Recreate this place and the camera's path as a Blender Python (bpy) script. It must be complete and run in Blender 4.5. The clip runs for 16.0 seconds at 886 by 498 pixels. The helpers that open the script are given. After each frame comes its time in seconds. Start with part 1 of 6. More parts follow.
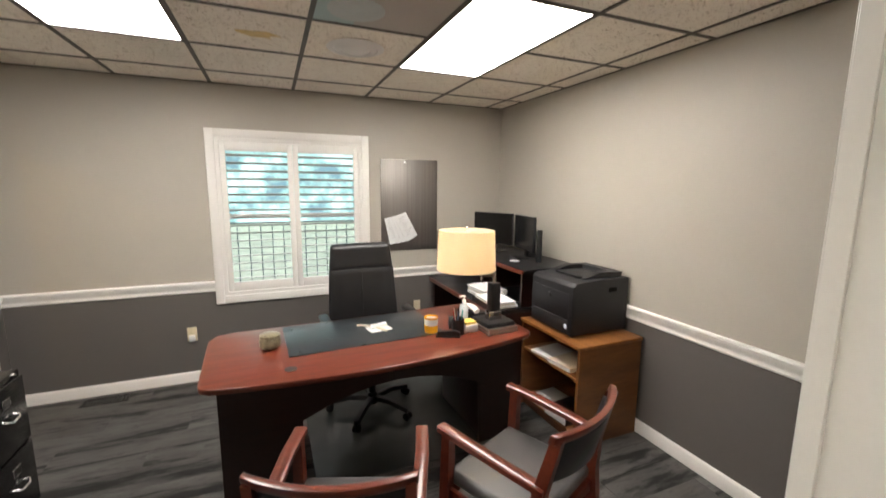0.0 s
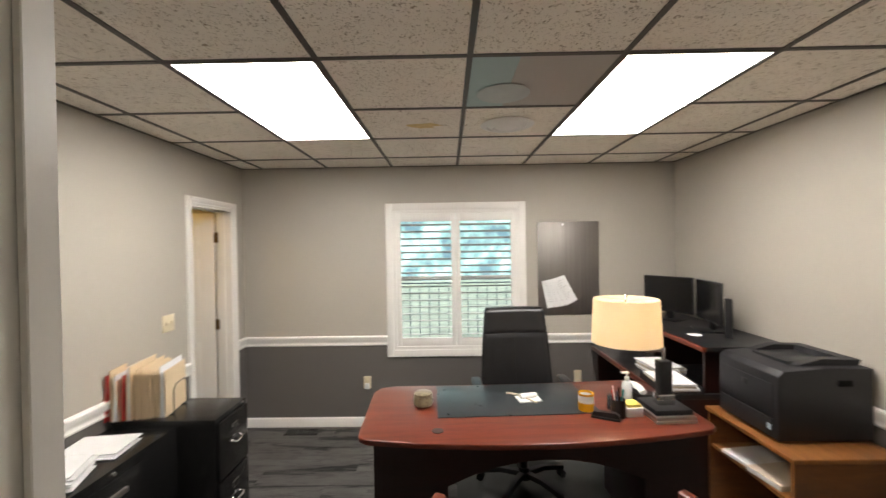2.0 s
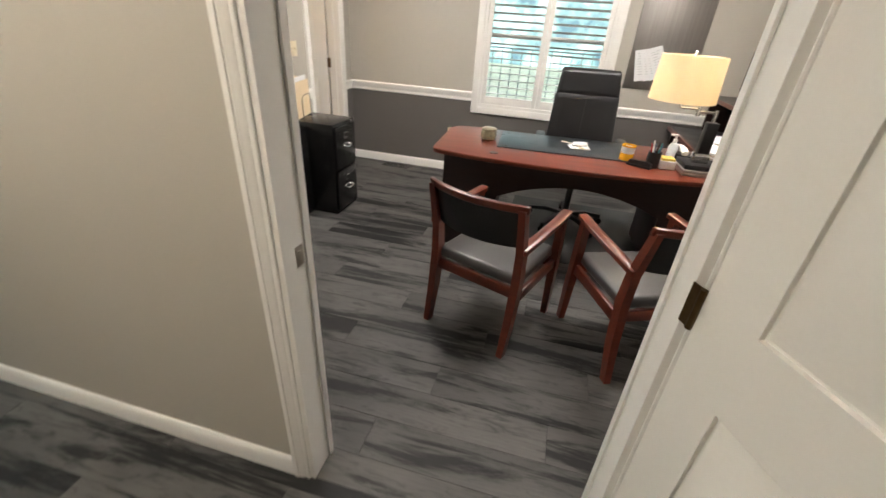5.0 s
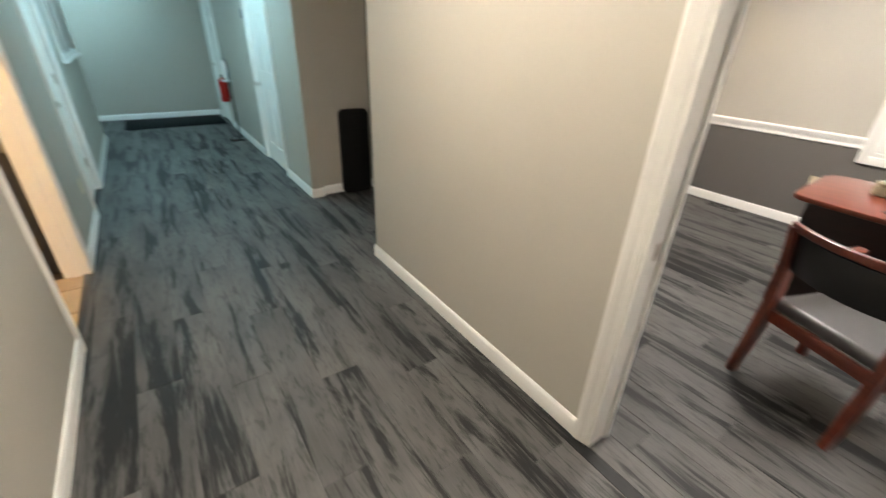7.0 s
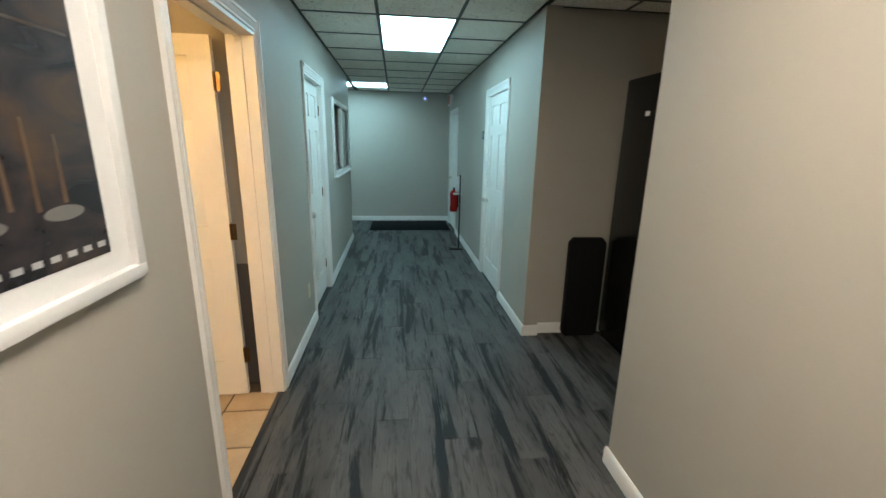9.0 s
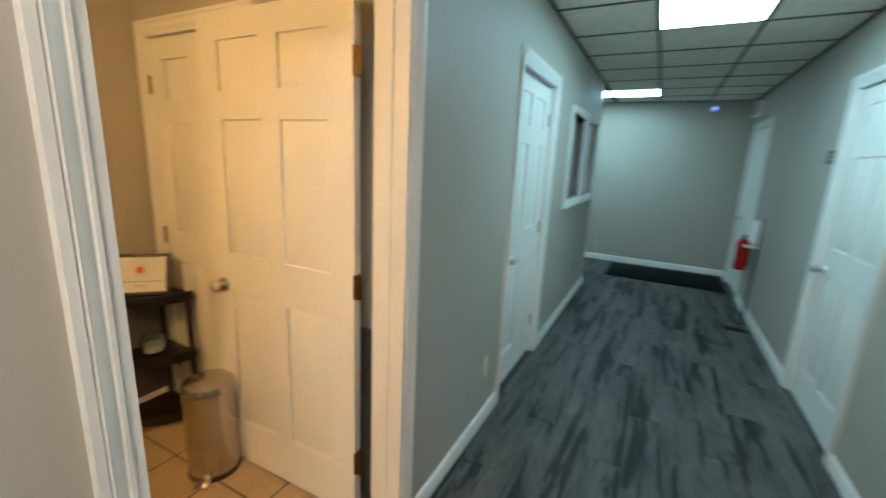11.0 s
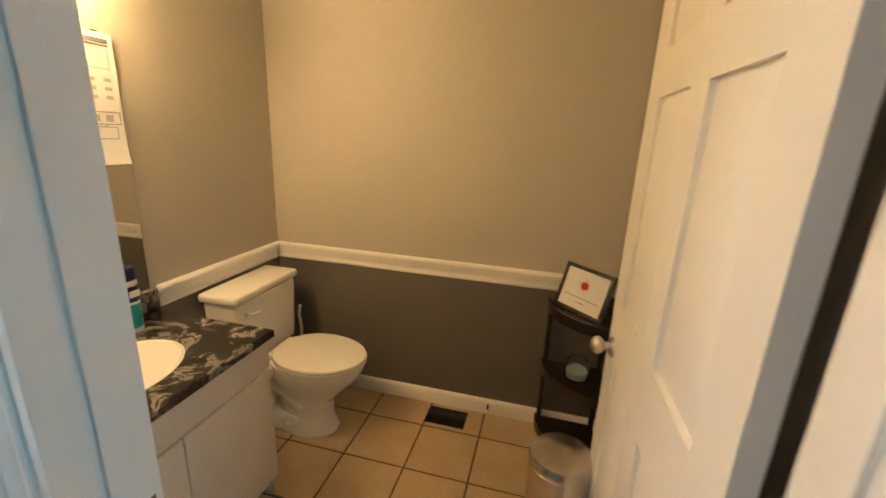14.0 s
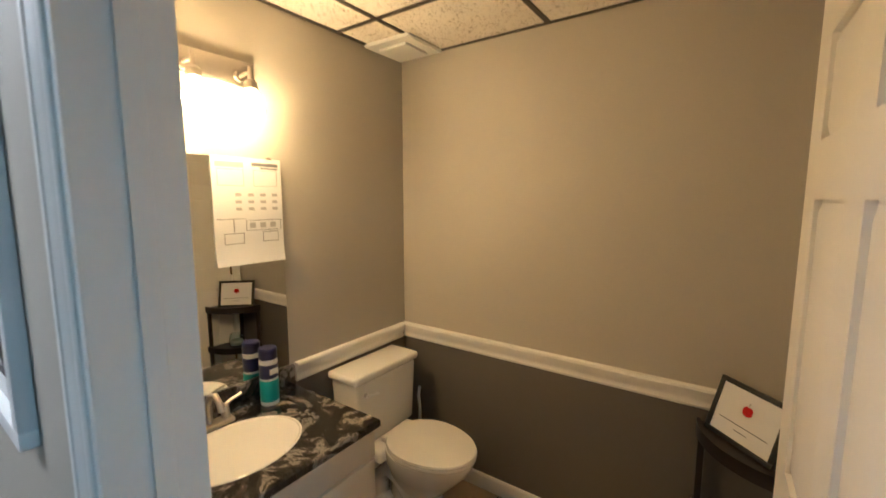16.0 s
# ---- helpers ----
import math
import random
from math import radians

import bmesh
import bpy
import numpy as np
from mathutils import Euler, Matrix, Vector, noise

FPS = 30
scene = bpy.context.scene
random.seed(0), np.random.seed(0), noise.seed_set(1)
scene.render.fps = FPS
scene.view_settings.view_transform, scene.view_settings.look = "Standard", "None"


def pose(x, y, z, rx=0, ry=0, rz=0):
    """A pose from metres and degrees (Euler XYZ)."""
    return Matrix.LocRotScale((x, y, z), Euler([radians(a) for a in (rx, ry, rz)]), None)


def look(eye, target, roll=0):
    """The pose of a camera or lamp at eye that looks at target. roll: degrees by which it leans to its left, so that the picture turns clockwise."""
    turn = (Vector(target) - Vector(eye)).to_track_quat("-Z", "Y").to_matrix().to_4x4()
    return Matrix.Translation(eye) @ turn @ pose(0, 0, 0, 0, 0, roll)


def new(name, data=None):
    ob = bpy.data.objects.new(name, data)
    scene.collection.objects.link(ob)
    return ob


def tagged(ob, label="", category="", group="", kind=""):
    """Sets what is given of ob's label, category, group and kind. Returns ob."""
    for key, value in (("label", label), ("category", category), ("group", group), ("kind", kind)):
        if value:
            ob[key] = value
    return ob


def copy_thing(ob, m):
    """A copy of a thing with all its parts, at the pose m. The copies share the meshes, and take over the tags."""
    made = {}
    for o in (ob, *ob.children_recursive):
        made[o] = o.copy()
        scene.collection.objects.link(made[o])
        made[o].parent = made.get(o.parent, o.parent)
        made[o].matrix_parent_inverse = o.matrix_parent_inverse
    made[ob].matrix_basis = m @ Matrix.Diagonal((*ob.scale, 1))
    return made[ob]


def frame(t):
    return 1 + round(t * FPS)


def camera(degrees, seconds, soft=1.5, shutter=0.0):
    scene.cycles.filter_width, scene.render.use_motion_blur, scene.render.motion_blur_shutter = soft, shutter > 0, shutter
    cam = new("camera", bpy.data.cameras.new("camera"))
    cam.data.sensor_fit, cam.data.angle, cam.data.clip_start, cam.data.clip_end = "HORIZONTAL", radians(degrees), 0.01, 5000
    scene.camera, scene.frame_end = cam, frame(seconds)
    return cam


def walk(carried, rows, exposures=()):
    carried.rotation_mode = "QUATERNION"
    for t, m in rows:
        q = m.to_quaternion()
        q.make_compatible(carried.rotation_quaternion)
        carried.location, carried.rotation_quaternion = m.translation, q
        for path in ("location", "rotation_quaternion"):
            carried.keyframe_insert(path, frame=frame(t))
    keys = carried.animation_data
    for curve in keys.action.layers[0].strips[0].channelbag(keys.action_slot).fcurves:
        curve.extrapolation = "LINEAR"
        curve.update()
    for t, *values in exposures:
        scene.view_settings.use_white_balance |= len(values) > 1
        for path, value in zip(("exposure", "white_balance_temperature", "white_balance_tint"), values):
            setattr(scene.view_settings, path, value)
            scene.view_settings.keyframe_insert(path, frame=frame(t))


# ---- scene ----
cam = camera(94.5, 16.0, shutter=0.5)

PATH = [
    (0, (0.745, 0.230, 1.65), (1.506, 2.049, 1.349), 0.5),
    (0.5, (0.752, 0.233, 1.694), (1.478, 2.074, 1.535), -0.7),
    (1, (0.740, 0.225, 1.7), (1.382, 2.108, 1.584), -1.7),
    (1.5, (0.743, 0.218, 1.706), (1.118, 2.182, 1.648), -2.2),
    (2, (0.861, 0.202, 1.696), (0.837, 2.22, 1.678), -0.9),
    (2.5, (0.937, 0.187, 1.718), (0.68, 2.186, 1.614), 0.3),
    (3, (0.966, 0.115, 1.635), (0.68, 2.094, 1.312), 0.8),
    (3.5, (0.993, 0.013, 1.581), (0.778, 1.896, 0.944), 1.5),
    (3.7, (0.958, -0.029, 1.548), (0.78, 1.822, 0.812), 1.9),
    (6, (1.234, -0.571, 1.463), (0.388, 0.928, 0.444), 4.2),
    (6.2, (1.215, -0.609, 1.467), (0.251, 0.828, 0.463), 3.9),
    (6.5, (1.171, -0.674, 1.478), (0.032, 0.645, 0.496), 3.7),
    (7, (1.082, -0.753, 1.486), (-0.358, 0.28, 0.559), 2.2),
    (8.1, (0.668, -0.685, 1.524), (-1.178, -0.238, 0.896), 0.9),
    (10.3, (-0.617, -0.542, 1.505), (-2.568, -0.727, 1.108), 3.0),
    (10.5, (-0.75, -0.571, 1.514), (-2.681, -0.915, 1.121), 3.1),
    (11, (-0.994, -0.574, 1.499), (-2.731, -1.467, 1.066), 2.6),
    (11.5, (-1.209, -0.525, 1.496), (-2.576, -1.906, 1.023), 2.4),
    (12, (-1.376, -0.519, 1.48), (-2.386, -2.182, 1.016), 4.8),
    (12.5, (-1.593, -0.676, 1.498), (-2.184, -2.516, 0.973), 4.5),
    (13, (-1.750, -0.73, 1.511), (-1.881, -2.65, 0.962), 3.1),
    (13.5, (-1.846, -0.830, 1.506), (-1.631, -2.732, 0.944), 2.3),
    (14, (-1.872, -1.028, 1.501), (-1.413, -2.888, 0.968), 2.5),
    (14.5, (-1.897, -1.138, 1.517), (-1.187, -2.935, 1.018), 1.9),
    (15, (-1.944, -1.186, 1.536), (-1.021, -2.891, 1.088), 1.2),
    (15.5, (-1.982, -1.196, 1.546), (-0.917, -2.842, 1.2), 0.6),
    (16, (-1.984, -1.151, 1.613), (-0.853, -2.774, 1.373), -0.0),
]
EXPOSURES = [(0, 0.15, 6500, 10), (3.5, 0.05, 6500, 10), (6, 0.55, 6500, 10), (7.2, 0.85, 6500, 10), (8.2, 0.55, 6500, 10), (10.3, 0.42, 6500, 10), (12.8, 0.35, 5900, 10), (14.2, 0.4, 5500, 9), (16, 0.12, 5000, 9)]
walk(cam, [(t, look(eye, target, roll)) for t, eye, target, roll in PATH], EXPOSURES)

# ---- world and daylight ----
world = bpy.data.worlds.new("sky")
scene.world = world
world.use_nodes = True
wn = world.node_tree
sky = wn.nodes.new("ShaderNodeTexSky")
sky.sky_type, sky.sun_disc = "NISHITA", False
sky.sun_elevation, sky.sun_rotation = radians(50), radians(200)
wn.links.new(sky.outputs[0], wn.nodes["Background"].inputs[0])
wn.nodes["Background"].inputs[1].default_value = 0.15
sun_data = bpy.data.lights.new("sun", "SUN")
sun_data.energy, sun_data.angle, sun_data.color = 5.0, radians(8), (1, 0.96, 0.9)
sun = new("sun", sun_data)
sun.matrix_world = look((3, -8, 12), (1, 6, 0))

# strengths of the lamps that the place has, and of the added NEAR_PANEL
OFFICE_PANEL, HALL_PANEL, NEAR_PANEL, BATH_BULB, DESK_BULB, BACK_BULB = 21.5, 11.0, 16.0, 172.0, 72.0, 160.0


# ---- materials ----
def mat(name, color, rough=0.6, metal=0.0, vary=0.12, scale=6.0, fine=90.0, bump=0.08, dist=0.002, spec=0.5, coat=0.0):
    """A surface with broad stains, fine grain and fine relief."""
    m = bpy.data.materials.new(name)
    m.use_nodes = True
    nt = m.node_tree
    b = nt.nodes["Principled BSDF"]
    tc = nt.nodes.new("ShaderNodeTexCoord")
    n1, n2 = nt.nodes.new("ShaderNodeTexNoise"), nt.nodes.new("ShaderNodeTexNoise")
    n1.inputs["Scale"].default_value, n1.inputs["Detail"].default_value = scale, 4
    n2.inputs["Scale"].default_value, n2.inputs["Detail"].default_value = fine, 3
    for n in (n1, n2):
        nt.links.new(tc.outputs["Object"], n.inputs["Vector"])
    add = nt.nodes.new("ShaderNodeMath")
    add.operation = "MULTIPLY_ADD"
    nt.links.new(n2.outputs[0], add.inputs[0])
    add.inputs[1].default_value = 0.4
    nt.links.new(n1.outputs[0], add.inputs[2])
    ramp = nt.nodes.new("ShaderNodeMapRange")
    ramp.inputs[1].default_value, ramp.inputs[2].default_value = 0.4, 1.0
    ramp.inputs[3].default_value, ramp.inputs[4].default_value = 1 - vary, 1 + vary
    nt.links.new(add.outputs[0], ramp.inputs[0])
    mul = nt.nodes.new("ShaderNodeMix")
    mul.data_type, mul.blend_type = "RGBA", "MULTIPLY"
    mul.inputs[0].default_value = 1
    mul.inputs[6].default_value = (*color, 1)
    nt.links.new(ramp.outputs[0], mul.inputs[7])
    nt.links.new(mul.outputs[2], b.inputs["Base Color"])
    rr = nt.nodes.new("ShaderNodeMapRange")
    rr.inputs[3].default_value, rr.inputs[4].default_value = max(0.02, rough - 0.08), min(1, rough + 0.08)
    nt.links.new(n1.outputs[0], rr.inputs[0])
    nt.links.new(rr.outputs[0], b.inputs["Roughness"])
    b.inputs["Metallic"].default_value = metal
    b.inputs["Specular IOR Level"].default_value = spec
    b.inputs["Coat Weight"].default_value = coat
    if bump:
        bp = nt.nodes.new("ShaderNodeBump")
        bp.inputs["Strength"].default_value, bp.inputs["Distance"].default_value = bump, dist
        nt.links.new(n2.outputs[0], bp.inputs["Height"])
        nt.links.new(bp.outputs[0], b.inputs["Normal"])
    return m


def glow(name, color, strength):
    m = bpy.data.materials.new(name)
    m.use_nodes = True
    b = m.node_tree.nodes["Principled BSDF"]
    b.inputs["Base Color"].default_value = (0.8, 0.8, 0.8, 1)
    b.inputs["Emission Color"].default_value = (*color, 1)
    b.inputs["Emission Strength"].default_value = strength
    return m


def chain(m, kind, **sets):
    n = m.node_tree.nodes.new(kind)
    for k, v in sets.items():
        n.inputs[k.replace("_", " ")].default_value = v
    return n


def stretched(name, light, dark, scale, rough, lo, hi, bump=0.15, per_piece=True, coat=0.0):
    """Streaked grain: noise drawn out along one way, moved on from piece to piece."""
    m = bpy.data.materials.new(name)
    m.use_nodes = True
    nt = m.node_tree
    b = nt.nodes["Principled BSDF"]
    tc, mp = nt.nodes.new("ShaderNodeTexCoord"), nt.nodes.new("ShaderNodeMapping")
    nt.links.new(tc.outputs["Object"], mp.inputs["Vector"])
    mp.inputs["Scale"].default_value = scale
    info = nt.nodes.new("ShaderNodeObjectInfo")
    if per_piece:
        off = nt.nodes.new("ShaderNodeMath")
        off.operation = "MULTIPLY"
        off.inputs[1].default_value = 90
        nt.links.new(info.outputs["Random"], off.inputs[0])
        nt.links.new(off.outputs[0], mp.inputs["Location"])
    n1 = chain(m, "ShaderNodeTexNoise", Scale=1.0, Detail=6.0, Roughness=0.65, Distortion=0.6)
    n2 = chain(m, "ShaderNodeTexNoise", Scale=5.0, Detail=4.0, Roughness=0.7)
    for n in (n1, n2):
        nt.links.new(mp.outputs[0], n.inputs["Vector"])
    mix = nt.nodes.new("ShaderNodeMath")
    mix.operation = "MULTIPLY_ADD"
    nt.links.new(n2.outputs[0], mix.inputs[0])
    mix.inputs[1].default_value = 0.45
    nt.links.new(n1.outputs[0], mix.inputs[2])
    ramp = nt.nodes.new("ShaderNodeValToRGB")
    ramp.color_ramp.elements[0].position, ramp.color_ramp.elements[0].color = lo, (*dark, 1)
    ramp.color_ramp.elements[1].position, ramp.color_ramp.elements[1].color = hi, (*light, 1)
    nt.links.new(mix.outputs[0], ramp.inputs[0])
    tone = nt.nodes.new("ShaderNodeMapRange")
    tone.inputs[3].default_value, tone.inputs[4].default_value = (0.82, 1.15) if per_piece else (1, 1)
    nt.links.new(info.outputs["Random"], tone.inputs[0])
    mul = nt.nodes.new("ShaderNodeMix")
    mul.data_type, mul.blend_type = "RGBA", "MULTIPLY"
    mul.inputs[0].default_value = 1
    nt.links.new(ramp.outputs[0], mul.inputs[6])
    nt.links.new(tone.outputs[0], mul.inputs[7])
    nt.links.new(mul.outputs[2], b.inputs["Base Color"])
    b.inputs["Roughness"].default_value = rough
    b.inputs["Coat Weight"].default_value = coat
    bp = chain(m, "ShaderNodeBump", Strength=bump, Distance=0.002)
    nt.links.new(mix.outputs[0], bp.inputs["Height"])
    nt.links.new(bp.outputs[0], b.inputs["Normal"])
    return m


M_UP = mat("greige_paint", (0.43, 0.400, 0.342), 0.55, vary=0.04, scale=1.5, fine=160, bump=0.06)
M_LOW = mat("dark_taupe_paint", (0.125, 0.115, 0.105), 0.5, vary=0.05, scale=1.5, fine=160, bump=0.06)
M_TRIM = mat("white_trim_paint", (0.78, 0.76, 0.72), 0.35, vary=0.04, scale=3, fine=60, bump=0.04)
M_DOOR = mat("white_door_paint", (0.78, 0.76, 0.71), 0.35, vary=0.03, scale=3, fine=120, bump=0.05)
M_GRID = mat("dark_ceiling_grid", (0.05, 0.042, 0.035), 0.5, vary=0.1, bump=0)
def plank_vinyl():
    """Weathered grey print: pale mottled ground, ragged dark streaks along the board, fine grain lines."""
    m = bpy.data.materials.new("grey_vinyl_plank")
    m.use_nodes = True
    nt = m.node_tree
    b = nt.nodes["Principled BSDF"]
    tc, info = nt.nodes.new("ShaderNodeTexCoord"), nt.nodes.new("ShaderNodeObjectInfo")
    off = nt.nodes.new("ShaderNodeMath")
    off.operation, off.inputs[1].default_value = "MULTIPLY", 90
    nt.links.new(info.outputs["Random"], off.inputs[0])

    def field(scale, detail, rough, distort):
        mp = nt.nodes.new("ShaderNodeMapping")
        mp.inputs["Scale"].default_value = scale
        nt.links.new(tc.outputs["Object"], mp.inputs["Vector"])
        nt.links.new(off.outputs[0], mp.inputs["Location"])
        n = chain(m, "ShaderNodeTexNoise", Scale=1.0, Detail=detail, Roughness=rough, Distortion=distort)
        nt.links.new(mp.outputs[0], n.inputs["Vector"])
        return n

    def step(src, a, b_, lo, hi):
        r = nt.nodes.new("ShaderNodeMapRange")
        for k, v in zip((1, 2, 3, 4), (a, b_, lo, hi)):
            r.inputs[k].default_value = v
        nt.links.new(src, r.inputs[0])
        return r.outputs[0]

    def times(p, q):
        x = nt.nodes.new("ShaderNodeMath")
        x.operation = "MULTIPLY"
        nt.links.new(p, x.inputs[0])
        nt.links.new(q, x.inputs[1])
        return x.outputs[0]
    streak = step(field((1.0, 9.5, 1), 8.0, 0.68, 0.45).outputs[0], 0.42, 0.49, 0.10, 1.0)
    ragged = step(field((7, 30, 1), 5.0, 0.7, 0.8).outputs[0], 0.34, 0.48, 0.5, 1.0)
    cloud = step(field((2.2, 5, 1), 3.0, 0.5, 0.0).outputs[0], 0.3, 0.7, 0.66, 1.2)
    grain = step(field((6, 150, 1), 3.0, 0.6, 0.0).outputs[0], 0.3, 0.7, 0.86, 1.12)
    piece = step(info.outputs["Random"], 0.0, 1.0, 0.84, 1.14)
    tone = times(times(times(streak, ragged), times(cloud, grain)), piece)
    mul = nt.nodes.new("ShaderNodeMix")
    mul.data_type, mul.blend_type = "RGBA", "MULTIPLY"
    mul.inputs[0].default_value = 1
    mul.inputs[6].default_value = (0.090, 0.0865, 0.081, 1)
    nt.links.new(tone, mul.inputs[7])
    nt.links.new(mul.outputs[2], b.inputs["Base Color"])
    b.inputs["Roughness"].default_value = 0.58
    b.inputs["Specular IOR Level"].default_value = 0.36
    bp = chain(m, "ShaderNodeBump", Strength=0.12, Distance=0.002)
    nt.links.new(tone, bp.inputs["Height"])
    nt.links.new(bp.outputs[0], b.inputs["Normal"])
    return m


M_PLANK = plank_vinyl()
M_GAP = mat("dark_subfloor", (0.03, 0.03, 0.03), 0.8)
M_TILE = mat("tan_ceramic_tile", (0.46, 0.34, 0.21), 0.32, vary=0.14, scale=5, fine=40, bump=0.05)
M_GROUT = mat("brown_grout", (0.10, 0.075, 0.05), 0.9, vary=0.2)
M_CHERRY = stretched("cherry_wood", (0.165, 0.034, 0.017), (0.07, 0.013, 0.007), (2, 22, 22), 0.28, 0.4, 0.95, 0.05, False, 0.3)
M_MAHOG = stretched("dark_mahogany", (0.024, 0.007, 0.0055), (0.009, 0.0035, 0.003), (3, 20, 20), 0.35, 0.4, 0.95, 0.05, False)
M_OAK = stretched("medium_oak", (0.22, 0.088, 0.026), (0.10, 0.036, 0.011), (2, 2, 14), 0.38, 0.4, 0.95, 0.08, False)
M_OAKTOP = stretched("medium_oak_top", (0.27, 0.112, 0.032), (0.13, 0.05, 0.015), (14, 2, 2), 0.35, 0.4, 0.95, 0.08, False)
M_BLACKTOP = mat("black_laminate", (0.014, 0.014, 0.015), 0.35, vary=0.15)
M_LEATHER = mat("black_leather", (0.011, 0.011, 0.012), 0.36, vary=0.15, scale=8, fine=220, bump=0.2)
M_GREYSEAT = mat("grey_vinyl_seat", (0.075, 0.072, 0.07), 0.36, vary=0.1, scale=8, fine=260, bump=0.25)
M_STEELBLK = mat("black_enamel_steel", (0.008, 0.008, 0.008), 0.22, vary=0.1, fine=300, bump=0.05)
M_PLASBLK = mat("black_plastic", (0.012, 0.012, 0.013), 0.42, vary=0.12, fine=300, bump=0.12)
M_PRINTER = mat("charcoal_plastic", (0.015, 0.015, 0.017), 0.5, vary=0.1, fine=300, bump=0.15)
M_SCREEN = mat("dark_screen", (0.006, 0.006, 0.007), 0.18, vary=0.05, bump=0)
M_CHROME = mat("chrome", (0.75, 0.74, 0.72), 0.14, 1.0, vary=0.03, bump=0)
M_NICKEL = mat("brushed_nickel", (0.56, 0.52, 0.47), 0.32, 1.0, vary=0.06, bump=0.05)
M_BRASS = mat("aged_brass", (0.16, 0.10, 0.045), 0.36, 1.0, vary=0.2, scale=40)
M_PAPER = mat("white_paper", (0.74, 0.74, 0.74), 0.8, vary=0.03)
M_INK = mat("grey_ink", (0.16, 0.16, 0.17), 0.8)
M_LINE = mat("pale_grey_ink", (0.42, 0.42, 0.42), 0.8)
M_MANILA = mat("manila_card", (0.72, 0.57, 0.37), 0.75, vary=0.08)
M_RED = mat("red_card", (0.5, 0.03, 0.03), 0.6)
M_PORC = mat("white_porcelain", (0.78, 0.76, 0.72), 0.1, vary=0.02, bump=0, coat=0.3)
M_VANITY = mat("cream_cabinet_paint", (0.66, 0.60, 0.48), 0.4, vary=0.05)
M_IVORY = mat("ivory_plastic", (0.68, 0.60, 0.42), 0.35, vary=0.03)
M_WHITEP = mat("white_plastic", (0.75, 0.75, 0.74), 0.4, vary=0.03)
M_RUBBER = mat("black_rubber", (0.009, 0.009, 0.009), 0.8, spec=0.15)
M_TEAL = mat("teal_label", (0.02, 0.30, 0.30), 0.35)
M_NAVY = mat("navy_plastic", (0.012, 0.014, 0.08), 0.35)
M_YELLOW = mat("yellow_glaze", (0.75, 0.36, 0.02), 0.25)
M_PAD = mat("dark_blotter", (0.022, 0.027, 0.03), 0.3, vary=0.12, fine=300)
M_STONE = mat("mottled_stone_jar", (0.22, 0.19, 0.12), 0.3, vary=0.5, scale=40, fine=120)
M_BEIGE = mat("beige_book", (0.6, 0.52, 0.4), 0.6)
M_BLUECARD = mat("pale_blue_print", (0.45, 0.55, 0.66), 0.6)
M_DARKWOOD = mat("espresso_wood", (0.012, 0.008, 0.006), 0.32, vary=0.2)
M_MAT = mat("charcoal_doormat", (0.008, 0.0085, 0.009), 0.95, vary=0.3, fine=400, bump=0.6, spec=0.1)
M_EXTRED = mat("red_enamel", (0.5, 0.02, 0.015), 0.25, vary=0.05)
M_GRASS = mat("lawn", (0.42, 0.47, 0.36), 0.9, vary=0.4, scale=2)
M_BLUEPOST = mat("blue_grey_paint", (0.12, 0.2, 0.3), 0.5)
M_RAIL = mat("weathered_rail_paint", (0.20, 0.24, 0.25), 0.6)
M_STAIN = mat("yellow_water_stain", (0.70, 0.55, 0.27), 0.9, vary=0.25, scale=30)

# steel board: brushed upright
M_STEELB = stretched("brushed_steel_board", (0.30, 0.28, 0.26), (0.22, 0.20, 0.185), (60, 60, 0.6), 0.52, 0.4, 1.0, 0.06, False)
M_STEELB.node_tree.nodes["Principled BSDF"].inputs["Metallic"].default_value = 1.0
M_STEELCAN = stretched("brushed_steel_can", (0.62, 0.58, 0.53), (0.45, 0.42, 0.39), (2, 2, 90), 0.26, 0.4, 1.0, 0.04, False)
M_STEELCAN.node_tree.nodes["Principled BSDF"].inputs["Metallic"].default_value = 1.0


def fissured():
    """Mineral-fibre tile: off-white with short dark pits."""
    m = mat("acoustic_tile", (0.88, 0.83, 0.75), 0.9, vary=0.06, scale=3, fine=120, bump=0.25)
    nt = m.node_tree
    b = nt.nodes["Principled BSDF"]
    tc = nt.nodes.new("ShaderNodeTexCoord")
    v = chain(m, "ShaderNodeTexNoise", Scale=55.0, Detail=1.5, Distortion=2.2)
    nt.links.new(tc.outputs["Object"], v.inputs["Vector"])
    r = nt.nodes.new("ShaderNodeMapRange")
    for k, val in zip((1, 2, 3, 4), (0.60, 0.66, 0.0, 1.0)):
        r.inputs[k].default_value = val
    nt.links.new(v.outputs[0], r.inputs[0])
    mix = nt.nodes.new("ShaderNodeMix")
    mix.data_type = "RGBA"
    nt.links.new(r.outputs[0], mix.inputs[0])
    nt.links.new(b.inputs["Base Color"].links[0].from_socket, mix.inputs[6])
    mix.inputs[7].default_value = (0.36, 0.30, 0.22, 1)
    nt.links.new(mix.outputs[2], b.inputs["Base Color"])
    return m


M_ACOUSTIC = fissured()


